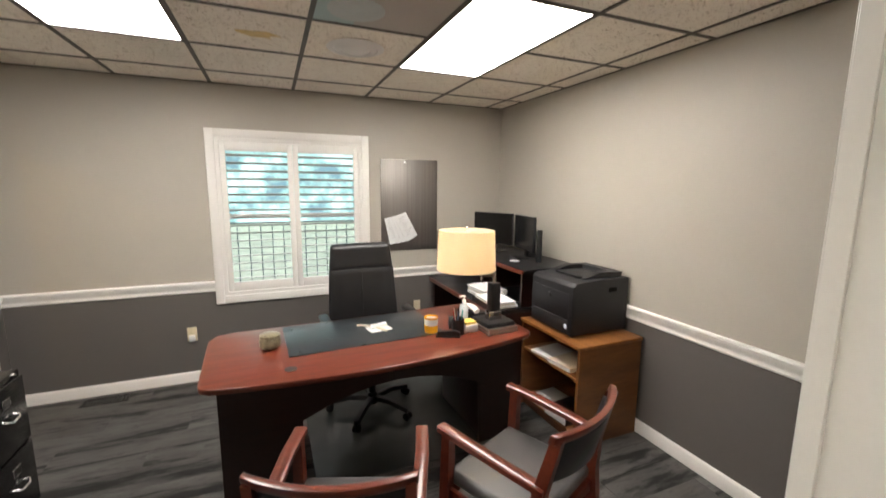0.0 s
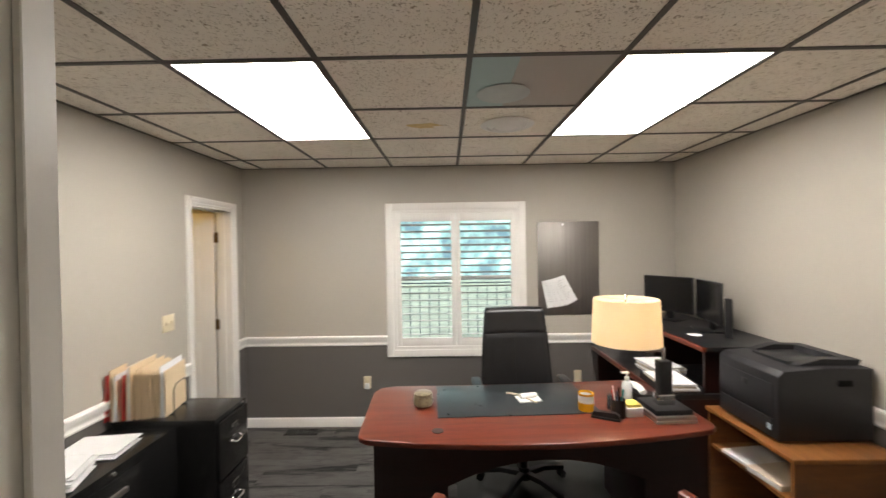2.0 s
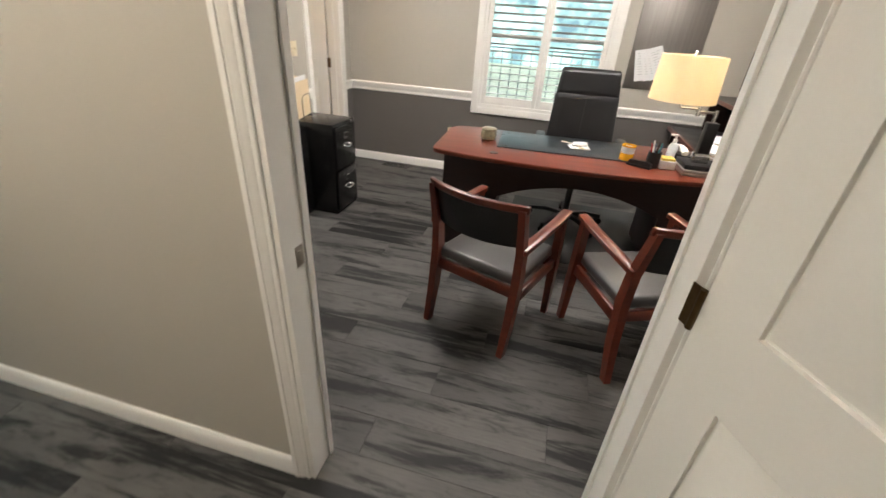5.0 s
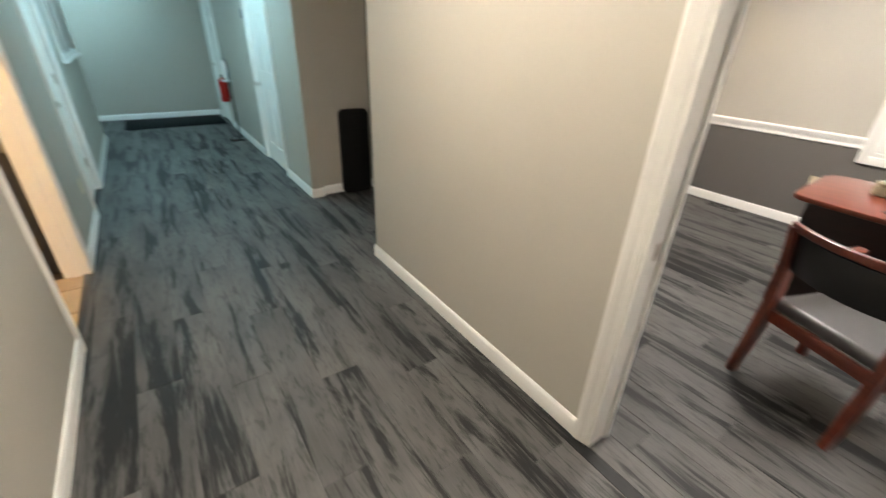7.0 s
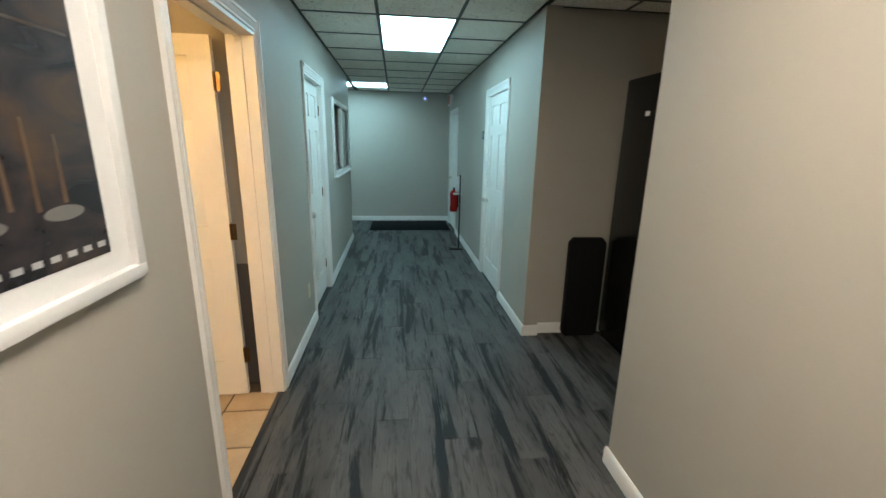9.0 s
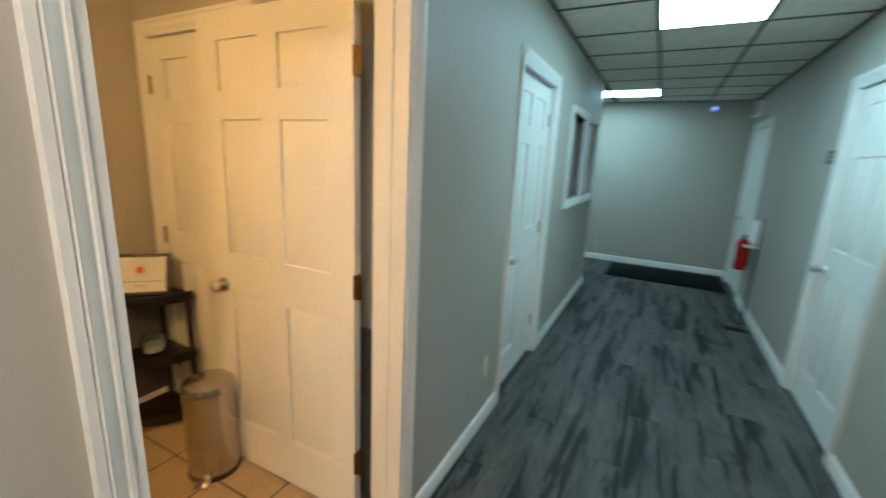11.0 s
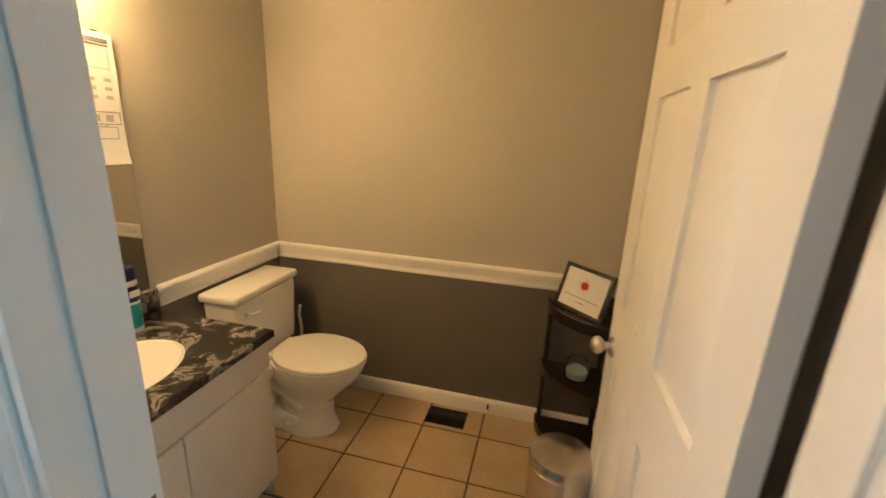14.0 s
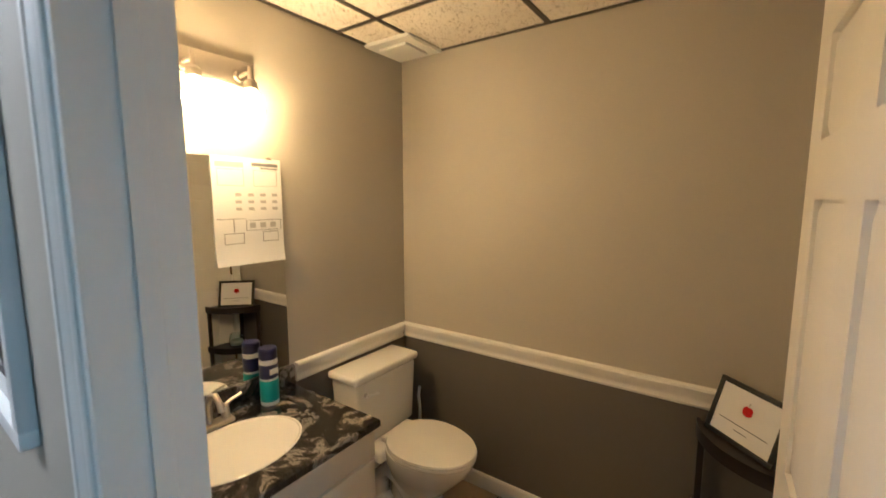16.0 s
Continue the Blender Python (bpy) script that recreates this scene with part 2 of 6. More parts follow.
def marble():
    m = bpy.data.materials.new("black_marbled_laminate")
    m.use_nodes = True
    nt = m.node_tree
    b = nt.nodes["Principled BSDF"]
    tc = nt.nodes.new("ShaderNodeTexCoord")
    n = chain(m, "ShaderNodeTexNoise", Scale=5.5, Detail=8.0, Roughness=0.66, Distortion=2.2)
    nt.links.new(tc.outputs["Object"], n.inputs["Vector"])
    ramp = nt.nodes.new("ShaderNodeValToRGB")
    e = ramp.color_ramp.elements
    e[0].position, e[0].color = 0.40, (0.010, 0.010, 0.010, 1)
    e[1].position, e[1].color = 0.53, (0.045, 0.04, 0.038, 1)
    for p, c in ((0.565, 0.24), (0.62, 0.10), (0.70, 0.02)):
        x = e.new(p)
        x.color = (c, c * 0.93, c * 0.86, 1)
    nt.links.new(n.outputs[0], ramp.inputs[0])
    nt.links.new(ramp.outputs[0], b.inputs["Base Color"])
    b.inputs["Roughness"].default_value = 0.22
    return m


M_MARBLE = marble()


def glass(name, color=(1, 1, 1), rough=0.0):
    m = bpy.data.materials.new(name)
    m.use_nodes = True
    b = m.node_tree.nodes["Principled BSDF"]
    b.inputs["Base Color"].default_value = (*color, 1)
    b.inputs["Transmission Weight"].default_value = 1
    b.inputs["Roughness"].default_value = rough
    b.inputs["IOR"].default_value = 1.45
    return m


M_GLASS = glass("clear_glass")
M_JARGLASS = glass("jar_glass", (0.85, 0.95, 0.95))
M_MIRROR = mat("mirror_silver", (0.86, 0.87, 0.86), 0.02, 1.0, vary=0.0, bump=0)
for link in list(M_MIRROR.node_tree.links):
    if link.to_socket.name == "Roughness":
        M_MIRROR.node_tree.links.remove(link)
M_MIRROR.node_tree.nodes["Principled BSDF"].inputs["Roughness"].default_value = 0.01


def shade_cloth():
    m = bpy.data.materials.new("lamp_shade_linen")
    m.use_nodes = True
    nt = m.node_tree
    b = nt.nodes["Principled BSDF"]
    b.inputs["Base Color"].default_value = (0.84, 0.76, 0.62, 1)
    b.inputs["Roughness"].default_value = 0.9
    t = nt.nodes.new("ShaderNodeBsdfTranslucent")
    t.inputs[0].default_value = (0.90, 0.80, 0.62, 1)
    mix = nt.nodes.new("ShaderNodeMixShader")
    mix.inputs[0].default_value = 0.5
    nt.links.new(b.outputs[0], mix.inputs[1])
    nt.links.new(t.outputs[0], mix.inputs[2])
    nt.links.new(mix.outputs[0], nt.nodes["Material Output"].inputs[0])
    return m


M_SHADE = shade_cloth()
G_OFFICE = glow("office_diffuser", (1.0, 0.94, 0.885), OFFICE_PANEL)
G_HALL = glow("hall_diffuser", (0.50, 0.90, 1.07), HALL_PANEL)
G_NEAR = glow("added_warm_hall_diffuser", (1.0, 0.89, 0.76), NEAR_PANEL)
G_BULB = glow("vanity_bulb", (1.0, 0.595, 0.215), BATH_BULB)
G_LAMP = glow("lamp_bulb", (1.0, 0.80, 0.56), DESK_BULB)
G_BACK = glow("back_room_bulb", (1.0, 0.62, 0.18), BACK_BULB)
G_LED = glow("blue_indicator", (0.1, 0.15, 1.0), 6)


def outside():
    """Blurred garden seen past the louvres: trees over a pale lawn, with the daylight on them emitted."""
    m = bpy.data.materials.new("glowing_garden_distance")
    m.use_nodes = True
    nt = m.node_tree
    b = nt.nodes["Principled BSDF"]
    tc = nt.nodes.new("ShaderNodeTexCoord")
    n = chain(m, "ShaderNodeTexNoise", Scale=0.9, Detail=5.0, Roughness=0.6)
    nt.links.new(tc.outputs["Object"], n.inputs["Vector"])
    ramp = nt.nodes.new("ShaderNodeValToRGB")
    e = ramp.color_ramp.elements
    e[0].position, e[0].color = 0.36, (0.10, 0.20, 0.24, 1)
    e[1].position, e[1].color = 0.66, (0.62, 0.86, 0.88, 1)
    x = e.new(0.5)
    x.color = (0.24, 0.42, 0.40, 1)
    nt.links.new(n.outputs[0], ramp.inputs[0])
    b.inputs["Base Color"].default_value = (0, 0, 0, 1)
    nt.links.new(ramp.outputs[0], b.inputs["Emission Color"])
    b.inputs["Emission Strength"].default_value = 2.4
    return m


M_OUT = outside()


def art():
    """A dim painted interior, brown above and dark below."""
    m = bpy.data.materials.new("dim_painting")
    m.use_nodes = True
    nt = m.node_tree
    b = nt.nodes["Principled BSDF"]
    tc = nt.nodes.new("ShaderNodeTexCoord")
    mp = nt.nodes.new("ShaderNodeMapping")
    mp.inputs["Scale"].default_value = (5, 5, 9)
    nt.links.new(tc.outputs["Object"], mp.inputs["Vector"])
    n = chain(m, "ShaderNodeTexNoise", Scale=1.0, Detail=5.0, Distortion=1.0)
    nt.links.new(mp.outputs[0], n.inputs["Vector"])
    ramp = nt.nodes.new("ShaderNodeValToRGB")
    e = ramp.color_ramp.elements
    e[0].position, e[0].color = 0.36, (0.018, 0.018, 0.022, 1)
    e[1].position, e[1].color = 0.72, (0.085, 0.055, 0.034, 1)
    x = e.new(0.5)
    x.color = (0.04, 0.034, 0.036, 1)
    nt.links.new(n.outputs[0], ramp.inputs[0])
    nt.links.new(ramp.outputs[0], b.inputs["Base Color"])
    b.inputs["Roughness"].default_value = 0.25
    return m


M_ART = art()


# ---- mesh helpers ----
def box(bm, x0, x1, y0, y1, z0, z1, bev=0.0, seg=2, m=None):
    r = bmesh.ops.create_cube(bm, size=1.0)
    vs = r["verts"]
    for v in vs:
        v.co = Vector(((x0 + x1) / 2 + v.co.x * (x1 - x0), (y0 + y1) / 2 + v.co.y * (y1 - y0), (z0 + z1) / 2 + v.co.z * (z1 - z0)))
    if bev:
        es = list({e for v in vs for e in v.link_edges})
        out = bmesh.ops.bevel(bm, geom=es, offset=bev, segments=seg, profile=0.5, affect="EDGES")
        vs = list({v for f in out["faces"] for v in f.verts} | {v for v in vs if v.is_valid})
    if m is not None:
        bmesh.ops.transform(bm, matrix=m, verts=vs)
    return vs


def cyl(bm, p, q, r, r2=None, n=16):
    p, q = Vector(p), Vector(q)
    d = q - p
    m = Matrix.Translation((p + q) / 2) @ d.to_track_quat("Z", "Y").to_matrix().to_4x4()
    return bmesh.ops.create_cone(bm, cap_ends=True, segments=n, radius1=r, radius2=r if r2 is None else r2, depth=d.length, matrix=m)["verts"]


def ball(bm, c, r, sx=1, sy=1, sz=1, n=16):
    m = Matrix.Translation(c) @ Matrix.Diagonal((r * sx, r * sy, r * sz, 1))
    return bmesh.ops.create_uvsphere(bm, u_segments=n, v_segments=n // 2, radius=1, matrix=m)["verts"]


def rings(bm, loops, close=True, cap=True):
    rows = [[bm.verts.new(p) for p in lp] for lp in loops]
    n = len(rows[0])
    for a, b in zip(rows, rows[1:]):
        for i in range(n if close else n - 1):
            bm.faces.new((a[i], a[(i + 1) % n], b[(i + 1) % n], b[i]))
    if cap:
        bm.faces.new(rows[0][::-1])
        bm.faces.new(rows[-1])
    bmesh.ops.recalc_face_normals(bm, faces=bm.faces)
    return rows


def lathe(bm, profile, n=28, c=(0, 0, 0), sx=1.0, sy=1.0, cap=True):
    return rings(bm, [[(c[0] + r * sx * math.cos(2 * math.pi * i / n), c[1] + r * sy * math.sin(2 * math.pi * i / n), c[2] + z) for i in range(n)] for r, z in profile], True, cap)


def tube(bm, pts, r, n=8):
    pts = [Vector(p) for p in pts]
    loops = []
    for i, p in enumerate(pts):
        d = (pts[min(i + 1, len(pts) - 1)] - pts[max(i - 1, 0)]).normalized()
        a = d.orthogonal().normalized() if i == 0 else (side - d * side.dot(d)).normalized()
        side = a
        b = d.cross(a)
        loops.append([p + r * (math.cos(2 * math.pi * k / n) * a + math.sin(2 * math.pi * k / n) * b) for k in range(n)])
    return rings(bm, loops)


def prism(bm, pts, lo, hi, axis="z"):
    def at(u, v, w):
        return {"z": (u, v, w), "y": (u, w, v), "x": (w, u, v)}[axis]
    return rings(bm, [[at(u, v, lo) for u, v in pts], [at(u, v, hi) for u, v in pts]])


def finish(name, bm, material, angle=35):
    me = bpy.data.meshes.new(name)
    bm.to_mesh(me)
    bm.free()
    for m in material if isinstance(material, (list, tuple)) else (material,):
        me.materials.append(m)
    me.shade_smooth()
    me.set_sharp_from_angle(angle=radians(angle))
    return me


def part(name, bm, material, parent, label="", at=None):
    ob = new(name, finish(name, bm, material))
    ob.parent = parent
    if at is not None:
        ob.matrix_basis = at
    return tagged(ob, label)


def thing(name, label, category, m=None, group="", kind=""):
    ob = new(name)
    ob.empty_display_size = 0.1
    if m is not None:
        ob.matrix_basis = m
    return tagged(ob, label, category, group, kind)


def solid(name, bm, material, label, category, m=None, group="", kind=""):
    ob = new(name, finish(name, bm, material))
    if m is not None:
        ob.matrix_basis = m
    return tagged(ob, label, category, group, kind)


def boxes(*rows, bev=0.0):
    bm = bmesh.new()
    for r in rows:
        box(bm, *r, bev=bev)
    return bm


# ---- the setting ----
OX0, OX1, OY0, OY1, OH = -1.07, 2.985, 0.54, 4.05, 2.44
HY0, HY1, HX0, HX1, HH = -1.31, 0.42, -8.0, 3.2, 2.44
BX0, BX1, BY0, BY1, BH = -2.26, -0.387, -3.03, -1.44, 2.40
RAIL = 0.80


def wall(name, axis, a0, a1, u0, u1, z1, openings=(), neg=(M_UP, M_UP), pos=(M_UP, M_UP), z0=0.0, label=""):
    """A thick wall along x or y from u0 to u1; neg and pos are the paints, below and above the rail, of its two faces."""
    mats = list(dict.fromkeys((*neg, *pos)))
    us = sorted({u0, u1, *(o[0] for o in openings), *(o[1] for o in openings)})
    zs = sorted({z0, z1, *([RAIL] if z0 < RAIL else []), *(o[2] for o in openings if o[2] > z0), *(o[3] for o in openings)})

    def full(i, j):
        if not (0 <= i < len(us) - 1 and 0 <= j < len(zs) - 1):
            return False
        u, z = (us[i] + us[i + 1]) / 2, (zs[j] + zs[j + 1]) / 2
        return not any(o[0] < u < o[1] and o[2] < z < o[3] for o in openings)

    def p(u, a, z):
        return (u, a, z) if axis == "x" else (a, u, z)
    bm = bmesh.new()
    for i in range(len(us) - 1):
        for j in range(len(zs) - 1):
            if not full(i, j):
                continue
            ua, ub, za, zb = us[i], us[i + 1], zs[j], zs[j + 1]
            k = 0 if zb <= RAIL + 1e-6 else 1
            quads = [([p(ua, a0, za), p(ub, a0, za), p(ub, a0, zb), p(ua, a0, zb)], neg[k]), ([p(ua, a1, za), p(ub, a1, za), p(ub, a1, zb), p(ua, a1, zb)], pos[k])]
            for (di, dj), (s, t) in {(-1, 0): ((ua, za), (ua, zb)), (1, 0): ((ub, za), (ub, zb)), (0, -1): ((ua, za), (ub, za)), (0, 1): ((ua, zb), (ub, zb))}.items():
                if not full(i + di, j + dj):
                    quads.append(([p(s[0], a0, s[1]), p(t[0], a0, t[1]), p(t[0], a1, t[1]), p(s[0], a1, s[1])], neg[1]))
            for q, m in quads:
                bm.faces.new([bm.verts.new(v) for v in q]).material_index = mats.index(m)
    bmesh.ops.remove_doubles(bm, verts=bm.verts, dist=1e-5)
    bmesh.ops.recalc_face_normals(bm, faces=bm.faces)
    return solid(name, bm, mats, label or "painted plaster wall", "wall", kind="structure")


TWO = (M_LOW, M_UP)
DO0, DO1 = 0.514, 1.46        # doorway of the office
DB0, DB1 = -2.158, -1.295      # doorway of the bathroom
W2A, W2B = 3.26, 3.845         # doorway in the office's side wall
DH = 2.04
wall("wall_1", "x", OY1, OY1 + 0.16, OX0 - 0.13, OX1 + 0.13, OH, [(0.345, 1.525, 0.72, 2.03)], neg=TWO, label="greige wall with dark taupe dado below a chair rail")
wall("wall_2", "y", OX1, OX1 + 0.13, HY1, OY1, OH, neg=TWO, label="greige wall with dark taupe dado below a chair rail")
wall("wall_3", "y", OX0 - 0.13, OX0, OY0, OY1, OH, [(W2A, W2B, -1, DH)], pos=TWO, label="greige wall with dark taupe dado and a doorway")
wall("wall_4", "x", HY1, OY0, -1.40, OX1, OH, [(DO0, DO1, -1, DH)], neg=(M_UP, M_UP), pos=TWO, label="beige hallway wall with the office doorway")
wall("wall_5", "x", HY1, HY1 + 0.12, HX0, -2.80, HH, [(-4.515, -3.665, -1, DH), (-7.66, -6.80, -1, DH)], label="greige hallway wall with two doors")
wall("wall_6", "x", HY0 - 0.13, HY0, -6.40, HX1, HH, [(DB0, DB1, -1, DH), (-4.09, -3.275, -1, DH), (-6.16, -4.74, 1.18, 1.93)], neg=TWO, label="greige hallway wall with doorways and an inner window")
wall("wall_7", "y", HX0 - 0.13, HX0, -3.2, HY1 + 0.12, HH, label="greige wall closing the hallway")
wall("wall_8", "y", HX1, HX1 + 0.13, HY0 - 0.13, HY1, HH, label="beige wall at the hallway's near end")
wall("wall_9", "y", BX1, BX1 + 0.12, BY0, BY1, BH + 0.04, neg=TWO, label="tan bathroom wall with dark dado")
wall("wall_10", "x", BY0 - 0.12, BY0, BX0 - 0.12, BX1 + 0.12, BH + 0.04, pos=TWO, label="tan bathroom wall with dark dado")
wall("wall_11", "y", BX0 - 0.12, BX0, BY0, BY1, BH + 0.04, [(-2.96, -2.20, -1, DH)], pos=TWO, label="tan bathroom wall with a closet door")
wall("wall_12", "y", -2.96, -2.84, HY1 + 0.12, 4.2, HH, label="greige wall of the alcove")
wall("wall_13", "x", 2.3, 2.42, -2.84, OX0 - 0.13, HH, label="wall closing the alcove")
wall("wall_14", "x", 4.2, 4.32, -2.96, OX0 - 0.13, HH, label="wall of the back room")
wall("wall_15", "x", -3.32, -3.2, HX0, -5.9, HH, label="wall closing the far lobby")
wall("wall_16", "y", -6.40, -6.27, -3.2, HY0 - 0.13, HH, label="wall of the far lobby")
wall("wall_17", "x", -2.6, -2.5, -6.27, -2.5, HH, label="wall of the dark room behind the inner window")
wall("wall_18", "y", -2.62, -2.5, -2.5, HY0 - 0.13, HH, label="wall between dark room and bathroom closet")


def ceiling(name, x0, x1, y0, y1, z, gx, gy, lights=(), swaps=(), grid=0.012):
    """Tiles laid in a dark tee grid, all in one mesh; gx, gy name one crossing."""
    bm = bmesh.new()
    box(bm, x0, x1, y0, y1, z + 0.03, z + 0.10)
    for f in bm.faces:
        f.material_index = 1

    def lines(a, b, g):
        k = math.ceil((a - g) / 0.61)
        out = []
        while g + k * 0.61 < b - 1e-3:
            if g + k * 0.61 > a + 1e-3:
                out.append(g + k * 0.61)
            k += 1
        return [a, *out, b]
    xs, ys = lines(x0, x1, gx), lines(y0, y1, gy)
    tiles = []
    for xa, xb in zip(xs, xs[1:]):
        for ya, yb in zip(ys, ys[1:]):
            c = ((xa + xb) / 2, (ya + yb) / 2)
            if any(l[0] < c[0] < l[1] and l[2] < c[1] < l[3] for l in (*lights, *swaps)):
                continue
            tiles.append((xa, xb, ya, yb))
    for xa, xb, ya, yb in tiles:
        g = 0.004
        if xb - xa > 0.03 and yb - ya > 0.03:
            box(bm, xa + g, xb - g, ya + g, yb - g, z + 0.002, z + 0.02)
    bm.faces.ensure_lookup_table()
    n0 = len(bm.faces)

    def holes(c, along):
        return [l for l in lights if (l[2] + .02 < c < l[3] - .02 if along == "x" else l[0] + .02 < c < l[1] - .02)]
    for along, ls, (a, b) in (("x", ys, (x0, x1)), ("y", xs, (y0, y1))):
        for c in ls:
            cuts = sorted((l[0], l[1]) if along == "x" else (l[2], l[3]) for l in holes(c, along))
            s = a
            for lo, hi in [*cuts, (b, b)]:
                if lo > s:
                    w = 0.012 if c not in (ls[0], ls[-1]) else 0.02
                    box(bm, *((s, lo, c - w, c + w) if along == "x" else (c - w, c + w, s, lo)), z - 0.002, z + 0.025)
                s = hi
    bm.faces.ensure_lookup_table()
    for f in bm.faces[n0:]:
        f.material_index = 1
    return solid(name, bm, [M_ACOUSTIC, M_GRID], "off-white fissured drop-ceiling tiles in a dark metal grid", "ceiling", kind="structure")


GOX, GOY = -0.26, 1.82
ceiling("ceiling_1", OX0, OX1, OY0, OY1, OH, GOX, GOY, [(GOX, GOX + .61, GOY, GOY + 1.22), (GOX + 1.83, GOX + 2.44, GOY, GOY + 1.22)], [(GOX + 1.22, GOX + 1.83, GOY, GOY + 0.61)])
ceiling("ceiling_2", HX0, HX1, HY0, HY1, HH, -3.23, -0.73, [(-4.45, -3.23, -0.73, -0.12), (-0.79, 0.43, -0.73, -0.12), (-7.50, -6.89, -1.34, -0.73)])
ceiling("ceiling_3", HX0, -6.40, -3.2, HY0 - 0.001, HH, -3.23, -0.73, [(-7.50, -6.89, -1.95, -1.34)])
ceiling("ceiling_4", BX0, BX1, BY0, BY1, BH, -0.65, -2.55)
ceiling("ceiling_5", -2.84, OX0 - 0.13, HY1, 2.3, HH, -2.0, 1.0)
ceiling("ceiling_6", -2.84, OX0 - 0.13, 2.42, 4.2, HH, -2.0, 3.0)
ceiling("ceiling_7", -6.27, -2.62, -2.5, HY0 - 0.13, HH, -3.23, -0.73)


def troffer(x0, x1, y0, y1, z, lit, label):
    t = thing("ceiling_light", label, "ceiling light", pose((x0 + x1) / 2, (y0 + y1) / 2, z), group="recessed ceiling panels")
    a, b = (x1 - x0) / 2, (y1 - y0) / 2
    bm = boxes((-a, a, -b, -b + .018, -.004, .05), (-a, a, b - .018, b, -.004, .05), (-a, -a + .018, -b + .018, b - .018, -.004, .05), (a - .018, a, -b + .018, b - .018, -.004, .05))
    part("light_frame", bm, M_GRID, t)
    part("diffuser", boxes((-a + .018, a - .018, -b + .018, b - .018, .0, .012)), lit, t, "glowing frosted acrylic diffuser")


troffer(GOX, GOX + .61, GOY, GOY + 1.22, OH, G_OFFICE, "bright white fluorescent panel set in the ceiling grid")
troffer(GOX + 1.83, GOX + 2.44, GOY, GOY + 1.22, OH, G_OFFICE, "bright white fluorescent panel set in the ceiling grid")
troffer(-4.45, -3.23, -0.73, -0.12, HH, G_HALL, "cool white fluorescent panel in the hallway ceiling")
troffer(-7.50, -6.89, -1.95, -0.73, HH, G_HALL, "cool white fluorescent panel in the hallway ceiling")
# unseen panel, added and placed to light the near hallway walls warm
troffer(-0.79, 0.43, -0.73, -0.12, HH, G_NEAR, "unseen warm white panel added to light the near hallway")


def strip(name, axis, face, out, u0, u1, profile, label, category="trim"):
    """A moulding along a wall: profile of (distance off the wall, height)."""
    bm = bmesh.new()
    if axis == "x":
        loops = [[(u, face + out * d, z) for d, z in profile] for u in (u0, u1)]
    else:
        loops = [[(face + out * d, u, z) for d, z in profile] for u in (u0, u1)]
    rings(bm, loops)
    return solid(name, bm, M_TRIM, label, category, kind="structure")


BASE = [(0, 0), (.014, 0), (.014, .07), (.009, .082), (.004, .088), (0, .088)]
CHAIR = [(0, .762), (.010, .764), (.014, .775), (.010, .787), (.012, .800), (.020, .812), (.024, .828), (.028, .842), (.024, .852), (0, .855)]
TB, TC = "white painted baseboard along the wall", "white moulded chair rail along the wall"
for u0, u1 in ((OX0, OX1),):
    strip("baseboard", "x", OY1, -1, u0, u1, BASE, TB)
for u0, u1 in ((OX0, 0.28), (1.59, OX1)):
    strip("chair_rail", "x", OY1, -1, u0, u1, CHAIR, TC)
strip("baseboard", "y", OX1, -1, OY0, OY1 - .014, BASE, TB)
strip("chair_rail", "y", OX1, -1, OY0, OY1 - .028, CHAIR, TC)
for u0, u1 in ((OY0, W2A - .058), (W2B + .058, OY1 - .014)):
    strip("baseboard", "y", OX0, 1, u0, u1, BASE, TB)
for u0, u1 in ((OY0, W2A - .058), (W2B + .058, OY1 - .028)):
    strip("chair_rail", "y", OX0, 1, u0, u1, CHAIR, TC)
for u0, u1 in ((OX0 + .014, DO0 - .058), (DO1 + .058, OX1 - .014)):
    strip("baseboard", "x", OY0, 1, u0, u1, BASE, TB)
for u0, u1 in ((OX0 + .028, DO0 - .058), (DO1 + .058, OX1 - .028)):
    strip("chair_rail", "x", OY0, 1, u0, u1, CHAIR, TC)
for u0, u1 in ((-1.414, DO0 - .058), (DO1 + .058, HX1), (-3.607, -2.786), (-6.742, -4.573), (HX0, -7.718)):
    strip("baseboard", "x", HY1, -1, u0, u1, BASE, TB)
for u0, u1 in ((DB1 + .058, HX1), (-3.217, DB0 - .058), (-6.414, -4.148)):
    strip("baseboard", "x", HY0, 1, u0, u1, BASE, TB)
strip("baseboard", "y", HX0, 1, -3.2, HY1, BASE, TB)
strip("baseboard", "y", -1.40, -1, HY1, 2.3, BASE, TB)
strip("baseboard", "y", -2.80, 1, HY1, HY1 + .12, BASE, TB)
strip("baseboard", "y", -2.84, 1, HY1 + .12, 2.3, BASE, TB)
strip("baseboard", "y", -6.40, -1, -3.2, HY0, BASE, TB)
strip("baseboard", "x", BY0, 1, BX0, BX1, BASE, TB)
strip("baseboard", "y", BX1, -1, BY0 + .014, -2.24, BASE, TB)
BRAIL = [(d, z + .014) for d, z in CHAIR]
strip("chair_rail", "x", BY0, 1, BX0, BX1, BRAIL, TC)
strip("chair_rail", "y", BX1, -1, BY0 + .028, -2.247, BRAIL, TC)


